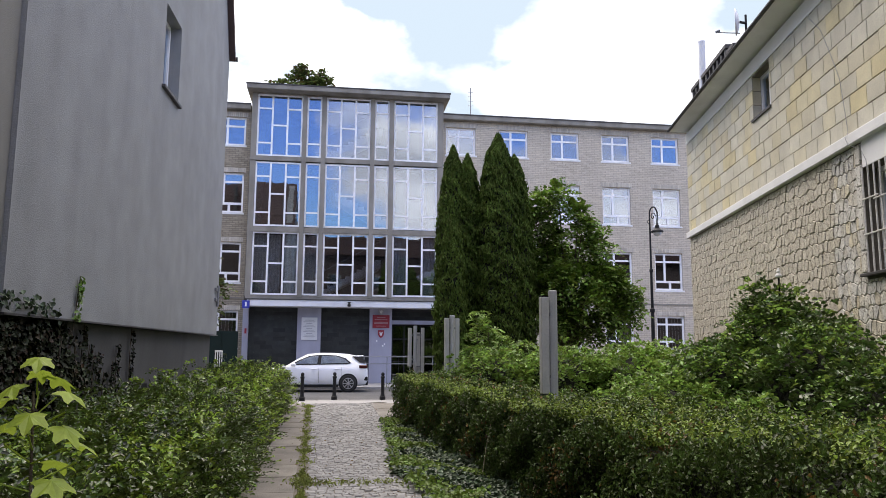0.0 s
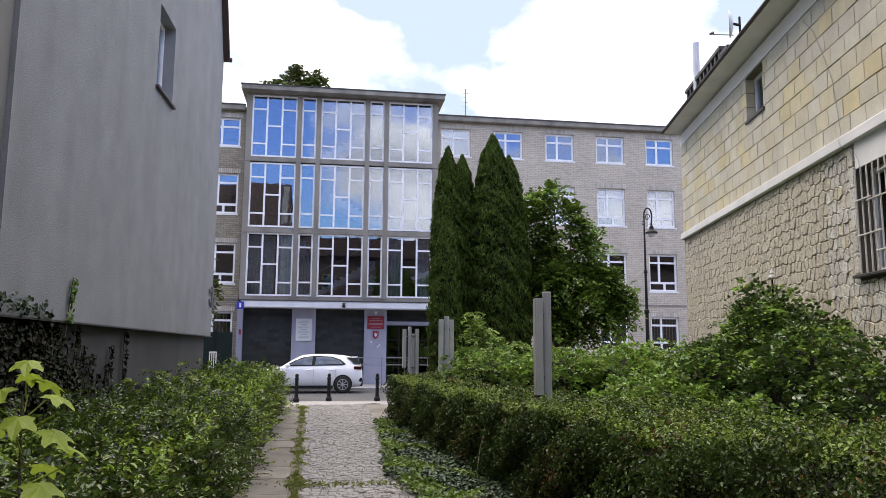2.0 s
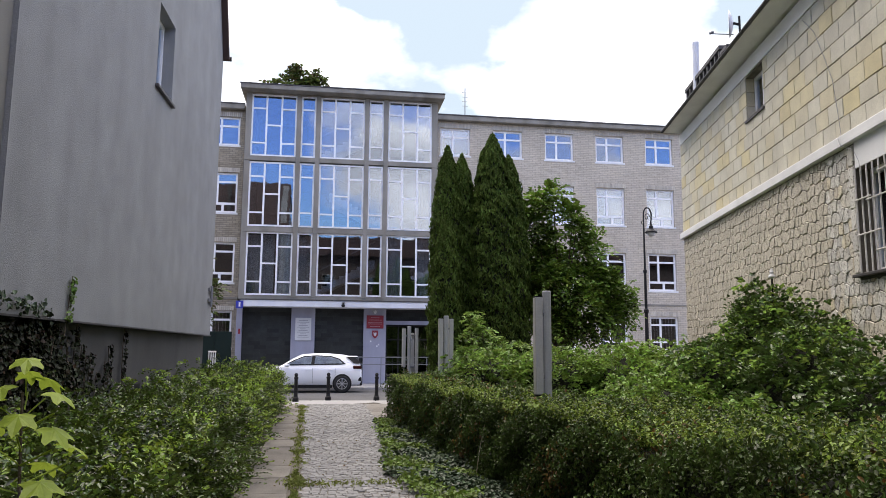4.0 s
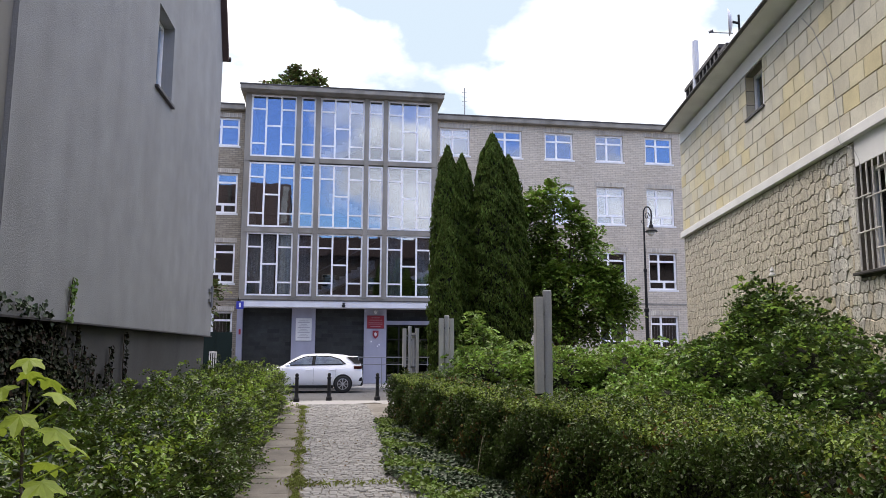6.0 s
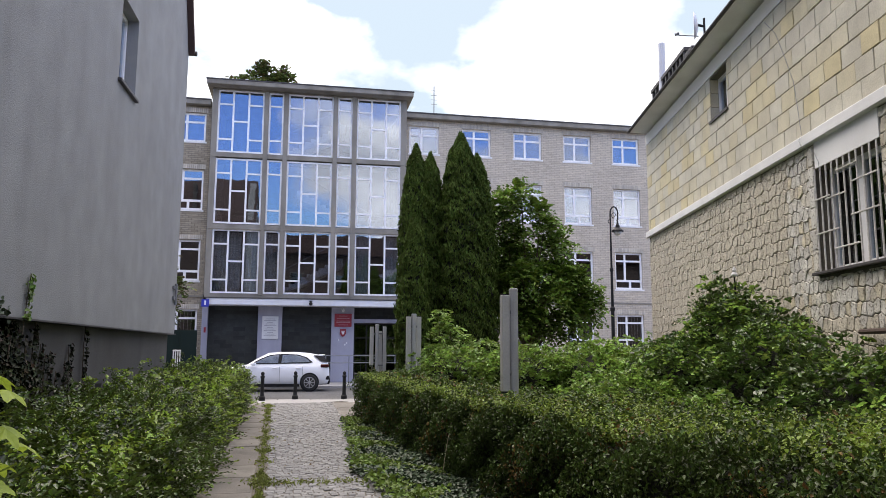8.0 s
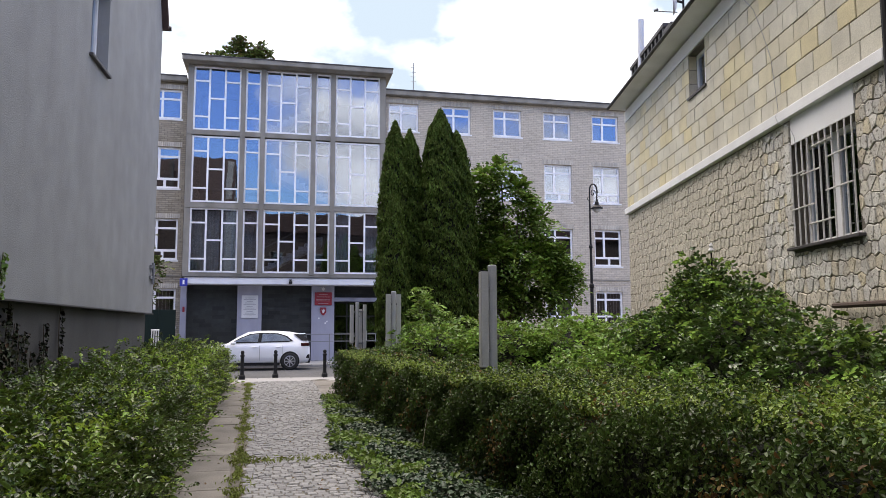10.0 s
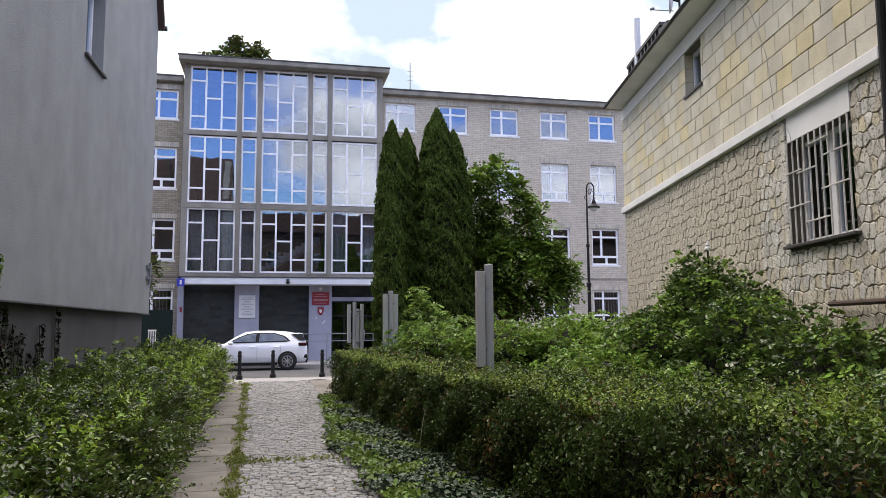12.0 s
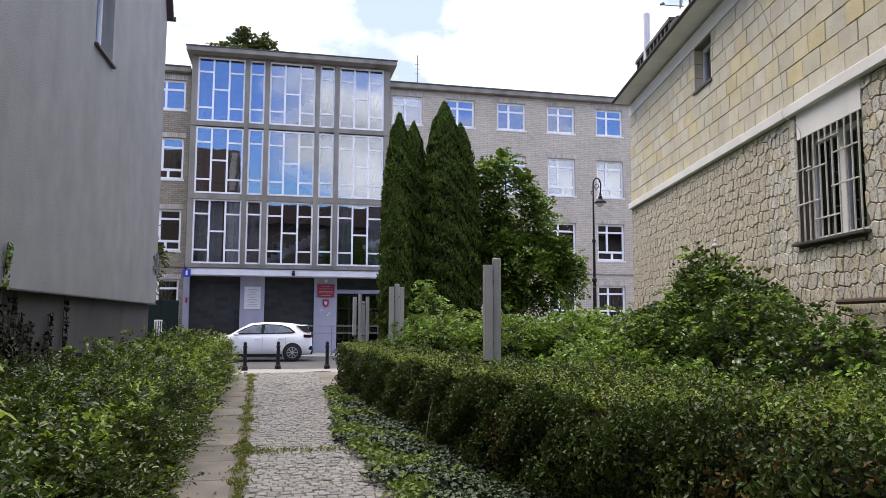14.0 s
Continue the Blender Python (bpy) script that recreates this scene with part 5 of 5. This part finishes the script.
for z, w in ((3.10, 0.20), (2.99, 0.30), (2.86, 0.33), (2.80, 0.33), (2.68, 0.24)):
    part("text_bar", box(2.175 - w, 35.892, z, 2.175 + w, 35.901, z + 0.02), SIGN_FAINT, red)
shield = tagged(mesh_object("red_shield", prism([(2.04, 2.50), (2.32, 2.50), (2.32, 2.28), (2.26, 2.18), (2.18, 2.12), (2.10, 2.18), (2.04, 2.28)], 35.90, 35.945), SIGN_RED), "small red shield-shaped emblem plate", "emblem")
part("crest", prism([(2.10, 2.42), (2.15, 2.36), (2.18, 2.44), (2.21, 2.36), (2.26, 2.42), (2.23, 2.27), (2.18, 2.22), (2.13, 2.27)], 35.892, 35.902), SIGN_PALE, shield)
oval = tagged(mesh_object("oval_emblem", prism([(2.17 + 0.15 * math.cos(a), 3.40 + 0.17 * math.sin(a)) for a in [math.pi * k / 10 for k in range(20)]], 35.90, 35.94), GREY_MARK), "grey oval emblem plate under the canopy", "emblem")
part("crest", prism([(2.08, 3.45), (2.14, 3.40), (2.17, 3.49), (2.20, 3.40), (2.26, 3.45), (2.22, 3.32), (2.17, 3.28), (2.12, 3.32)], 35.892, 35.902), SIGN_PALE, oval)
for k, (px, pz) in enumerate(((1.95, 1.95), (2.25, 1.72), (2.33, 1.80))):
    tagged(mesh_object("paper_note", box(px, 35.935, pz, px + 0.06, 35.944, pz + 0.07), WHITE), "small white paper note stuck on the pilaster", "paper")
# Small dark fitting; it gives no light.
dome_fitting = tagged(mesh_object("security_lamp", lathe([(0.02, -0.12), (0.07, -0.1), (0.085, -0.02), (0.05, 0.02), (0.03, 0.08)], 12, centre=(0.62, 35.0, 3.66)), BLACK), "small dark dome fitting on the canopy edge", "lamp")
part("bracket", box(0.55, 34.99, 3.72, 0.69, 35.09, 3.76), BLACK, dome_fitting)
aerial = tagged(mesh_object("roof_aerial", tube([(6.9, 38.0, 13.6), (6.9, 38.0, 15.6)], 0.025, 6), GALV), "thin aerial mast on the school roof", "aerial")
for k in range(4):
    part("element", tube([(6.75, 38.0, 14.6 + 0.25 * k), (7.05, 38.0, 14.6 + 0.25 * k)], 0.012, 5), GALV, aerial)
cap = tagged(mesh_object("roof_vent", lathe([(0.12, 0), (0.12, 0.25), (0.2, 0.27), (0.02, 0.38)], 10, centre=(8.0, 38.5, 13.6)), ROOF_DARK), "small dark roof vent cowl", "vent")
stair = thing("inner_staircase", pose(0, SCHOOL_Y + 1.1, 0), "pale terrazzo staircase behind the tower glass", "staircase")
for base, x0, way in ((3.87, -1.6, 1), (7.22, 3.6, -1), (10.72, -1.6, 1)):
    pts = [(x0, base - 0.15)]
    for k in range(13):
        pts += [(x0 + way * k * 0.29, base + (k + 1) * 0.165), (x0 + way * (k + 1) * 0.29, base + (k + 1) * 0.165)]
    pts += [(x0 + way * 13 * 0.29, base + 1.75)]
    part("flight", prism(pts, 0.0, 1.5), STAIR, stair)
    part("handrail", tube([(x0, -0.02, base + 1.0), (x0 + way * 3.77, -0.02, base + 3.1)], 0.03, 6), GALV, stair)
bm = bmesh.new()
fold = [(-4.0 + 0.025 * k, SCHOOL_Y + 0.43 + 0.028 * math.sin(k * 1.15) + 0.01 * math.sin(k * 0.4)) for k in range(27)]
for back in (0.0, 0.008):
    lo, hi = [bm.verts.new((x, y + back, 4.25)) for x, y in fold], [bm.verts.new((x, y + back, 7.05)) for x, y in fold]
    for k in range(26):
        bm.faces.new((lo[k], lo[k + 1], hi[k + 1], hi[k]))
curt = tagged(mesh_object("curtain", bm, CURTAIN), "pale grey-green pleated curtain behind the stair window", "curtain")
for x0 in (-3.35, -2.55, -1.6, 2.75, 4.2):
    copy_thing(curt, pose(x0 + 4.0, 0, 0))

# building behind, mirrored in the windows
behind = thing("house_behind", pose(0, -17, 0), "long dark brick house with a brown roof behind the garden", "house")
part("wall", box(-60, -12, -0.1, 80, 0, 12.6), MIRRORED_BRICK, behind)
part("roof", prism([(-60.5, 12.6), (80.5, 12.6), (76, 15.0), (-56, 15.0)], -12.5, 0.6), ROOF_TILE, behind)
part("gable", box(-12, -10, 12.6, -3.4, -0.2, 15.2), MIRRORED_BRICK, behind)
part("gable_roof", prism([(-12.6, 15.2), (-2.8, 15.2), (-5.2, 16.9), (-10.5, 16.9)], -10.5, 0.3), ROOF_TILE, behind)
for k in range(14):
    for z in (2, 5.4, 8.8):
        w = part("window", box(-31 + k * 5, -0.05, z, -29.6 + k * 5, 0.03, z + 1.7), CONCRETE_DARK, behind)
        part("pane", box(-30.9 + k * 5, 0.031, z + 0.1, -29.7 + k * 5, 0.04, z + 1.6), GLASS_DARK, w)

# ---- climbing plants on the plinth ----
def house_point(s, off, z):
    a = radians(-1.7)
    return np.stack([-3.11 + off * np.cos(a) - s * np.sin(a), 20.5 + off * np.sin(a) + s * np.cos(a), z], -1)


ivy = thing("wall_ivy", pose(0, 0, 0), "dark ivy mat climbing the plinth of the plastered house", "ivy")
n = 19000
s, z = rng.uniform(-15, -9.2, n), rng.uniform(0, 1, n) ** 0.9 * 1.95
edge = np.interp(s, [-17, -11.0, -10.2, -9.2], [1.86, 1.86, 1.84, 1.65])
off = rng.uniform(-0.14, -0.02, n) + 0.03 * np.sin(s * 5) * np.cos(z * 4)
keep = (z < edge + 0.06 * np.sin(s * 9)) & (s + 9.9 < 0.35 * np.sin(z * 7) + 0.3 * rng.normal(size=n))
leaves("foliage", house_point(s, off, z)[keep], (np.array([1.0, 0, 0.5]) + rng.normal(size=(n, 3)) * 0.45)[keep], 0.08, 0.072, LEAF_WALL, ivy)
for k in range(7):
    zs = np.linspace(0, 1.7, 8)
    part("stem", tube([tuple(q) for q in house_point(-9.7 - 0.55 * k + 0.1 * np.sin(zs * 3 + k), np.full(8, -0.06), zs)], 0.02, 5, taper=0.5), BARK, ivy)
for k, (s0, top) in enumerate(((-8.9, 1.45), (-8.75, 1.5), (-8.45, 1.2), (-8.1, 1.35), (-7.9, 1.6), (-7.15, 1.93), (-9.4, 1.9), (-9.15, 1.6))):
    vine = thing("climbing_vine", pose(0, 0, 0), "thin ivy stem climbing the dark plinth", "ivy", "ivy stems on the plinth")
    zs = np.linspace(0, top, 7)
    stem = house_point(s0 + 0.04 * np.sin(zs * 4 + k), np.full(7, -0.10), zs)
    part("stem", tube([tuple(p) for p in stem], 0.014, 5, taper=0.5), BARK, vine)
    m = int(95 * top)
    zz = rng.uniform(0, top, m)
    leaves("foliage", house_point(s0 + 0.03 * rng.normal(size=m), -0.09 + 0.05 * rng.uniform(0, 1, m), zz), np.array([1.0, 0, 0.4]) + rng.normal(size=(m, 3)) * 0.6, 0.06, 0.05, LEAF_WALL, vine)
sprig = thing("ivy_sprig", pose(0, 0, 0), "green ivy sprig creeping up the grey plaster", "ivy")
m = 55
zz = rng.uniform(1.9, 2.5, m)
leaves("foliage", house_point(-10.1 + 0.16 * (zz - 1.9) + 0.05 * rng.normal(size=m), 0.03 + 0.04 * rng.uniform(0, 1, m), zz), np.array([1.0, 0, 0.4]) + rng.normal(size=(m, 3)) * 0.6, 0.07, 0.06, LEAF_CREEPER, sprig)
part("stem", tube([tuple(house_point(-10.15, 0.02, 1.7)), tuple(house_point(-10.08, 0.02, 2.1)), tuple(house_point(-10.0, 0.02, 2.5))], 0.008, 5), BARK, sprig)
m = 110
ss = rng.uniform(-12.4, -10.6, m)
leaves("foliage", house_point(ss, 0.02 + 0.05 * rng.uniform(0, 1, m), 2.0 + 0.05 * (-10.6 - ss) + 0.06 * rng.normal(size=m)), np.array([1.0, 0, 0.4]) + rng.normal(size=(m, 3)) * 0.6, 0.07, 0.06, LEAF_IVY, sprig)

# ---- low growth beside the path ----
n = 19000
y = rng.uniform(4.5, 16.2, n)
x0 = np.interp(y, [4.5, 7.5, 8.6, 9.4, 13, 16.2], [1.05, 0.95, 0.98, 0.78, 0.98, 1.12]) + 0.07 * np.sin(y * 5) + 0.05 * rng.normal(size=n)
x1 = front_x(y) + 0.15
f = rng.uniform(0, 1, n)
p = np.stack([x0 + (x1 - x0) * f, y, 0.02 + rng.uniform(0, 0.10, n) + 0.05 * np.sin(y * 3) * np.sin(f * 5)], 1)
fresh = lumps(p, 1.3, 1.0) + rng.normal(size=n) * 0.35 - (f - 0.3) * 1.6 > 0.4
ivy_bed = tagged(leaves("ivy_bed", p[~fresh], np.array([0, 0, 1.0]) + rng.normal(size=(n, 3))[~fresh] * 0.4, 0.064, 0.056, LEAF_IVY), "dark glossy ivy carpeting the ground by the hedge", "ivy", kind="stuff")
p2 = p[fresh] + np.array([0, 0, 0.05])
tagged(leaves("ground_herbs", p2, np.array([0, 0, 1.0]) + rng.normal(size=(len(p2), 3)) * 0.5, 0.07, 0.045, LEAF_HERB), "fresh green weeds along the edge of the path", "weeds", kind="stuff")
n = 9000
y = rng.uniform(5.0, 21.5, n)
tufts = rng.uniform(5.0, 21.5, 44)
y = np.where(rng.uniform(0, 1, n) < 0.75, tufts[(rng.uniform(0, 1, n) ** 1.6 * 44).astype(int)] + rng.normal(size=n) * 0.13, y)
clump = rng.uniform(0, 1, n) < 0.26
x = -0.35 - 0.027 * (y - 7.2) + 0.06 + 0.05 * rng.normal(size=n) * (1 + 0.7 * np.sin(y * 4.3))
y2 = 9.0 + 0.10 * rng.normal(size=300)
x2 = -0.3 + 1.25 * (np.floor(rng.uniform(0, 1, 300) ** 1.5 * 9) / 9 + 0.045 * rng.normal(size=300))
gp = np.concatenate([np.stack([x[clump], y[clump], np.full(clump.sum(), 0.03)], 1), np.stack([x2, y2, np.full(300, 0.03)], 1)])
gq = rng.normal(size=(len(gp), 3)) * np.array([1, 1, 0.6]) + np.array([0, 0, 0.5])
tagged(leaves("grass", gp, gq, 0.05, 0.016, GRASS, axis=rng.normal(size=(len(gp), 3)) * 0.7 + np.array([0, 0, 0.6])), "patchy grass growing in the joints of the path", "grass", kind="stuff")
for sx, sy, sz, lean in ((1.75, 8.9, 0.75, 0.12), (1.95, 7.6, 0.8, 0.45)):
    tagged(mesh_object("dry_stalk", tube([(sx, sy, 0.0), (sx + lean * 0.5, sy, sz * 0.55), (sx + lean, sy - 0.05, sz)], 0.007, 5, taper=0.5), TWIG), "dead dry stalk leaning against the hedge", "stalk")


weed = thing("ground_elder", pose(0, 0, 0), "broad-leaved ground elder at the foot of the hedge", "weeds")
n = 46
y = rng.uniform(6.6, 10.6, n)
sprigs("foliage", np.stack([left_edge(y) - 0.05 - 0.12 * rng.uniform(0, 1, n), y, rng.uniform(0.06, 0.5, n)], 1), np.stack([np.full(n, 1.0), -0.3 + 0.5 * rng.normal(size=n), rng.uniform(0.1, 0.7, n)], 1), 0.24, 5, 0.12, 0.5, LEAF_HERB, weed, 0.7)


def palm_leaf(size):
    """A five-lobed leaf in the plane, tip along +x, a little cupped."""
    b = bmesh.new()
    tips = ((-122, 0.62), (-100, 0.52), (-80, 0.50), (-62, 0.78), (-50, 0.88), (-36, 0.66), (-22, 0.62), (-9, 0.86), (0, 1.0), (9, 0.86), (22, 0.62), (36, 0.66), (50, 0.88), (62, 0.78), (80, 0.50), (100, 0.52), (122, 0.62), (150, 0.35), (180, 0.08), (210, 0.35))
    ring = [b.verts.new((r * size * math.cos(radians(a)), r * size * math.sin(radians(a)), -0.42 * size * r * r)) for a, r in tips]
    mid = b.verts.new((0.06 * size, 0, 0.02 * size))
    for i in range(len(ring)):
        b.faces.new((mid, ring[i], ring[(i + 1) % len(ring)]))
    return b


seedling = thing("maple_seedling", pose(-0.88, 2.42, 0), "young maple seedling with large light green leaves", "plant")
part("stem", tube([(0, 0, 0), (0.015, 0.01, 0.8), (-0.01, 0, 1.42)], 0.008, 6, taper=0.5), BARK, seedling)
for k, (ang, z, size, tilt, reach) in enumerate(((-75, 1.46, 0.10, 35, 0.02), (100, 1.42, 0.09, 40, 0.03), (-10, 1.36, 0.11, 30, 0.09), (180, 1.34, 0.11, 35, 0.09), (-80, 1.30, 0.12, 40, 0.08), (40, 1.20, 0.12, 30, 0.13), (205, 1.18, 0.13, 30, 0.13), (-50, 1.12, 0.13, 35, 0.15), (60, 1.40, 0.11, 50, 0.07), (-130, 1.38, 0.11, 50, 0.07), (-30, 1.26, 0.12, 45, 0.12), (150, 1.26, 0.12, 45, 0.12), (80, 1.14, 0.12, 40, 0.13))):
    c, s = math.cos(radians(ang)), math.sin(radians(ang))
    leaf = part("leaf", palm_leaf(size * 0.66), LEAF_YOUNG, seedling)
    leaf.matrix_basis = pose(c * reach, s * reach, z + 0.06, 0, tilt * 0.5, ang)
    part("leaf_stalk", tube([(0, 0, z - 0.05), (c * reach, s * reach, z)], 0.003, 4), LEAF_YOUNG, seedling)
cane = thing("garden_pole", pose(6.80, 10.65, 0), "thin dark garden pole with a pale cap in the bush", "pole")
part("rod", tube([(0, 0, 0), (0, 0, 2.72)], 0.014, 6), BLACK, cane)
part("cap", lathe([(0.02, 2.70), (0.05, 2.72), (0.05, 2.74), (0.025, 2.78), (0.035, 2.80), (0.01, 2.86)], 10), SIGN_PALE, cane)

m = 170
tagged(leaves("leaf_litter", np.stack([rng.uniform(-0.9, 1.2, m), rng.uniform(5.5, 21, m), np.full(m, 0.028)], 1), np.array([0, 0, 1.0]) + rng.normal(size=(m, 3)) * 0.2, 0.04, 0.025, LEAF_DRY), "small dry leaves scattered over the path", "leaves", kind="stuff")

# ---- slabs, setts, blocks and stones ----
walkway = thing("slab_walk", pose(0, 0, 0), "single row of sandy concrete slabs beside the setts", "path", kind="structure")
slab_data = None
for k in range(21):
    yy = 2.1 + k * 0.985
    if slab_data is None:
        slab = part("slab", box(-0.245, -0.485, -0.06, 0.245, 0.485, 0.018, 0.008), SLAB, walkway)
        slab_data = slab.data
    else:
        slab = new("slab", slab_data)
        slab.parent = walkway
    slab.matrix_basis = pose(-0.35 - 0.027 * (yy - 7.2) - 0.26, yy, random.uniform(-0.006, 0.004), random.uniform(-0.4, 0.4), random.uniform(-0.4, 0.4), 1.5 + random.uniform(-0.6, 0.6))
side_slabs = thing("side_slabs", pose(0, 0, 0), "wide concrete slabs beside the far end of the path", "path", kind="structure")
for k in range(5):
    part("slab", box(1.08, 17.2 + k * 1.0, -0.06, 1.95, 18.18 + k * 1.0, 0.012 + 0.004 * (k % 2), 0.008), SLAB, side_slabs)

setts = thing("sett_path", pose(0, 0, 0), "garden path of worn granite setts", "path", kind="structure")
part("bedding", box(-1.0, 1.5, -0.1, 1.7, 22.25, 0.002), SAND, setts)
variants = []
for k in range(6):
    b = box(-0.055, -0.051, -0.05, 0.055, 0.051, 0.0, 0.008)
    for v in b.verts:
        v.co += Vector((random.uniform(-0.006, 0.006), random.uniform(-0.006, 0.006), random.uniform(-0.004, 0.004)))
    me = bpy.data.meshes.new("sett")
    bmesh.ops.recalc_face_normals(b, faces=b.faces)
    b.to_mesh(me)
    b.free()
    me.materials.append(SETT)
    variants.append(me)
shape = [(np.array([v.co for v in me.vertices]), [tuple(f.vertices) for f in me.polygons]) for me in variants]
rest_v, rest_f, single_setts, count = [], [], 0, 0
yy = 2.0
while yy < 22.2:
    xa = -0.35 - 0.027 * (yy - 7.2) + 0.10
    xb = 1.12
    xx = xa + random.uniform(0, 0.06)
    while xx < xb:
        wide = random.choice((0.075, 0.085, 0.09, 0.10, 0.11))
        px, py = xx + wide / 2, yy + random.uniform(-0.01, 0.01)
        m = pose(px, py, 0.012 + random.uniform(-0.006, 0.006), random.uniform(-1.1, 1.1), random.uniform(-1.1, 1.1), random.uniform(-3, 3)) @ Matrix.Diagonal((wide / 0.114, random.uniform(0.84, 0.92), 1, 1))
        k = random.randrange(6)
        if yy > 7.0 and single_setts < 300:
            so = new("sett", variants[k])
            so.parent = setts
            so.matrix_basis = m
            single_setts += 1
        else:
            mm = np.array(m)
            rest_v.append(shape[k][0] @ mm[:3, :3].T + mm[:3, 3])
            rest_f += [tuple(i + count for i in f) for f in shape[k][1]]
            count += len(shape[k][0])
        xx += wide + 0.008
    yy += 0.098
me = bpy.data.meshes.new("sett_rest")
me.from_pydata(np.concatenate(rest_v).tolist(), [], rest_f)
me.materials.append(SETT)
rest = new("sett_rest", me)
rest.parent = setts
rest["kind"] = "stuff"

# yellow blocks, eight courses in running bond
course = (BLOCK_TOP - 4.66) / 8
for k in range(8):
    z0 = 4.66 + k * course
    s = -11.70 - (0.23 if k % 2 else 0.0)
    while s < END - 0.02:
        e = min(s + 0.46 + random.uniform(-0.045, 0.045), END)
        if e > END - 0.14:
            e = END
        pieces = [(max(s, -11.70), e)]
        if z0 + course > SMALL[1] + 0.05 and z0 < SMALL[3]:
            pieces = [(max(s, a, -11.70), min(e, c)) for a, c in ((-12, SMALL[0]), (SMALL[2], END)) if min(e, c) - max(s, a) > 0.05]
        for a, c in pieces:
            g = random.uniform(0.004, 0.007)
            proud = random.uniform(0.012, 0.022)
            drop = random.uniform(-0.003, 0.003)
            part("block", box(-proud, a + g, z0 + g + drop, 0.02, c - g, z0 + course - g + drop, 0.006), BLOCK, upper)
        s = e


def clip(poly, nx, ny, c):
    """Keep the part of a polygon where nx * x + ny * y <= c."""
    out_poly = []
    for i, (x, y) in enumerate(poly):
        x2, y2 = poly[(i + 1) % len(poly)]
        d1, d2 = nx * x + ny * y - c, nx * x2 + ny * y2 - c
        if d1 <= 0:
            out_poly.append((x, y))
        if d1 * d2 < 0:
            t = d1 / (d1 - d2)
            out_poly.append((x + (x2 - x) * t, y + (y2 - y) * t))
    return out_poly


def rubble(s0, s1, z0, z1, cw, ch):
    r = random.Random(11)
    cols, rows_n = int((s1 - s0) / cw), int((z1 - z0) / ch)
    sites = {(i, k): (s0 + (i + 0.5 + 0.5 * (k % 2) + r.uniform(-0.24, 0.24)) * cw, z0 + (k + 0.5 + r.uniform(-0.24, 0.24)) * ch) for i in range(-2, cols + 2) for k in range(-2, rows_n + 2)}
    for (i, k), (x, y) in sites.items():
        if not (s0 < x < s1 and z0 - 0.1 < y < z1):
            continue
        if GRILLE[0] < x < GRILLE[2] and GRILLE[1] < y < 4.6:
            continue
        poly = [(x - 0.5, y - 0.5), (x + 0.5, y - 0.5), (x + 0.5, y + 0.5), (x - 0.5, y + 0.5)]
        for di in range(-2, 3):
            for dk in range(-2, 3):
                q = sites.get((i + di, k + dk))
                if q and (di or dk):
                    nx, ny = q[0] - x, q[1] - y
                    poly = clip(poly, nx, ny, (q[0] ** 2 + q[1] ** 2 - x * x - y * y) / 2)
        poly = clip(clip(clip(poly, 0, 1, z1 - 0.01), 1, 0, END - 0.01), -1, 0, 16.9)
        # keep clear of the window opening
        if min(p[0] for p in poly) < GRILLE[2] and max(p[0] for p in poly) > GRILLE[0] and max(p[1] for p in poly) > GRILLE[1] - 0.08 and min(p[1] for p in poly) < 4.5:
            gaps = ((x - GRILLE[2], (-1, 0, -GRILLE[2] - 0.01)), (GRILLE[0] - x, (1, 0, GRILLE[0] - 0.01)), (GRILLE[1] - 0.08 - y, (0, 1, GRILLE[1] - 0.08)))
            poly = clip(poly, *max(gaps)[1])
        if len(poly) < 3:
            continue
        cx, cy = sum(p[0] for p in poly) / len(poly), sum(p[1] for p in poly) / len(poly)
        area = abs(sum(poly[j][0] * poly[(j + 1) % len(poly)][1] - poly[(j + 1) % len(poly)][0] * poly[j][1] for j in range(len(poly)))) / 2
        if area > 0.004:
            yield cx, cy, poly, r


def stone_mesh(b, cx, cy, poly, r):
    depth = r.uniform(0.008, 0.022)
    size = math.sqrt((max(p[0] for p in poly) - min(p[0] for p in poly)) * (max(p[1] for p in poly) - min(p[1] for p in poly)))
    k1, k2 = 1 - 0.013 / size, 1 - 0.030 / size
    ring = lambda k, out, wob: [b.verts.new((-out + r.uniform(-wob, wob), cx + (x - cx) * k, cy + (y - cy) * k)) for x, y in poly]
    r0, r1, r2 = ring(k1, -0.03, 0), ring(k1 * 0.985, depth * 0.55, 0.004), ring(k2, depth, 0.007)
    for u, v in ((r0, r1), (r1, r2)):
        for j in range(len(poly)):
            b.faces.new((u[j], u[(j + 1) % len(poly)], v[(j + 1) % len(poly)], v[j]))
    b.faces.new(r2)
    return b


near, far = 0, bmesh.new()
for cx, cy, poly, r in rubble(-14.5, END, 0.9, 4.5, 0.138, 0.182):
    if -12.4 < cx < -8.4 and cy > 1.9 and near < 300:
        part("stone", stone_mesh(bmesh.new(), cx, cy, poly, r), RUBBLE, lower)
        near += 1
    else:
        stone_mesh(far, cx, cy, poly, r)
far_stones = part("stone_rest", far, RUBBLE, lower)
far_stones["kind"] = "stuff"
# corner stones beside the barred window
for k in range(6):
    z0 = 2.66 + k * 0.305
    part("jamb_stone", box(-0.03, -9.355, z0, 0.19, -9.20, z0 + 0.29, 0.012), RUBBLE, lower)
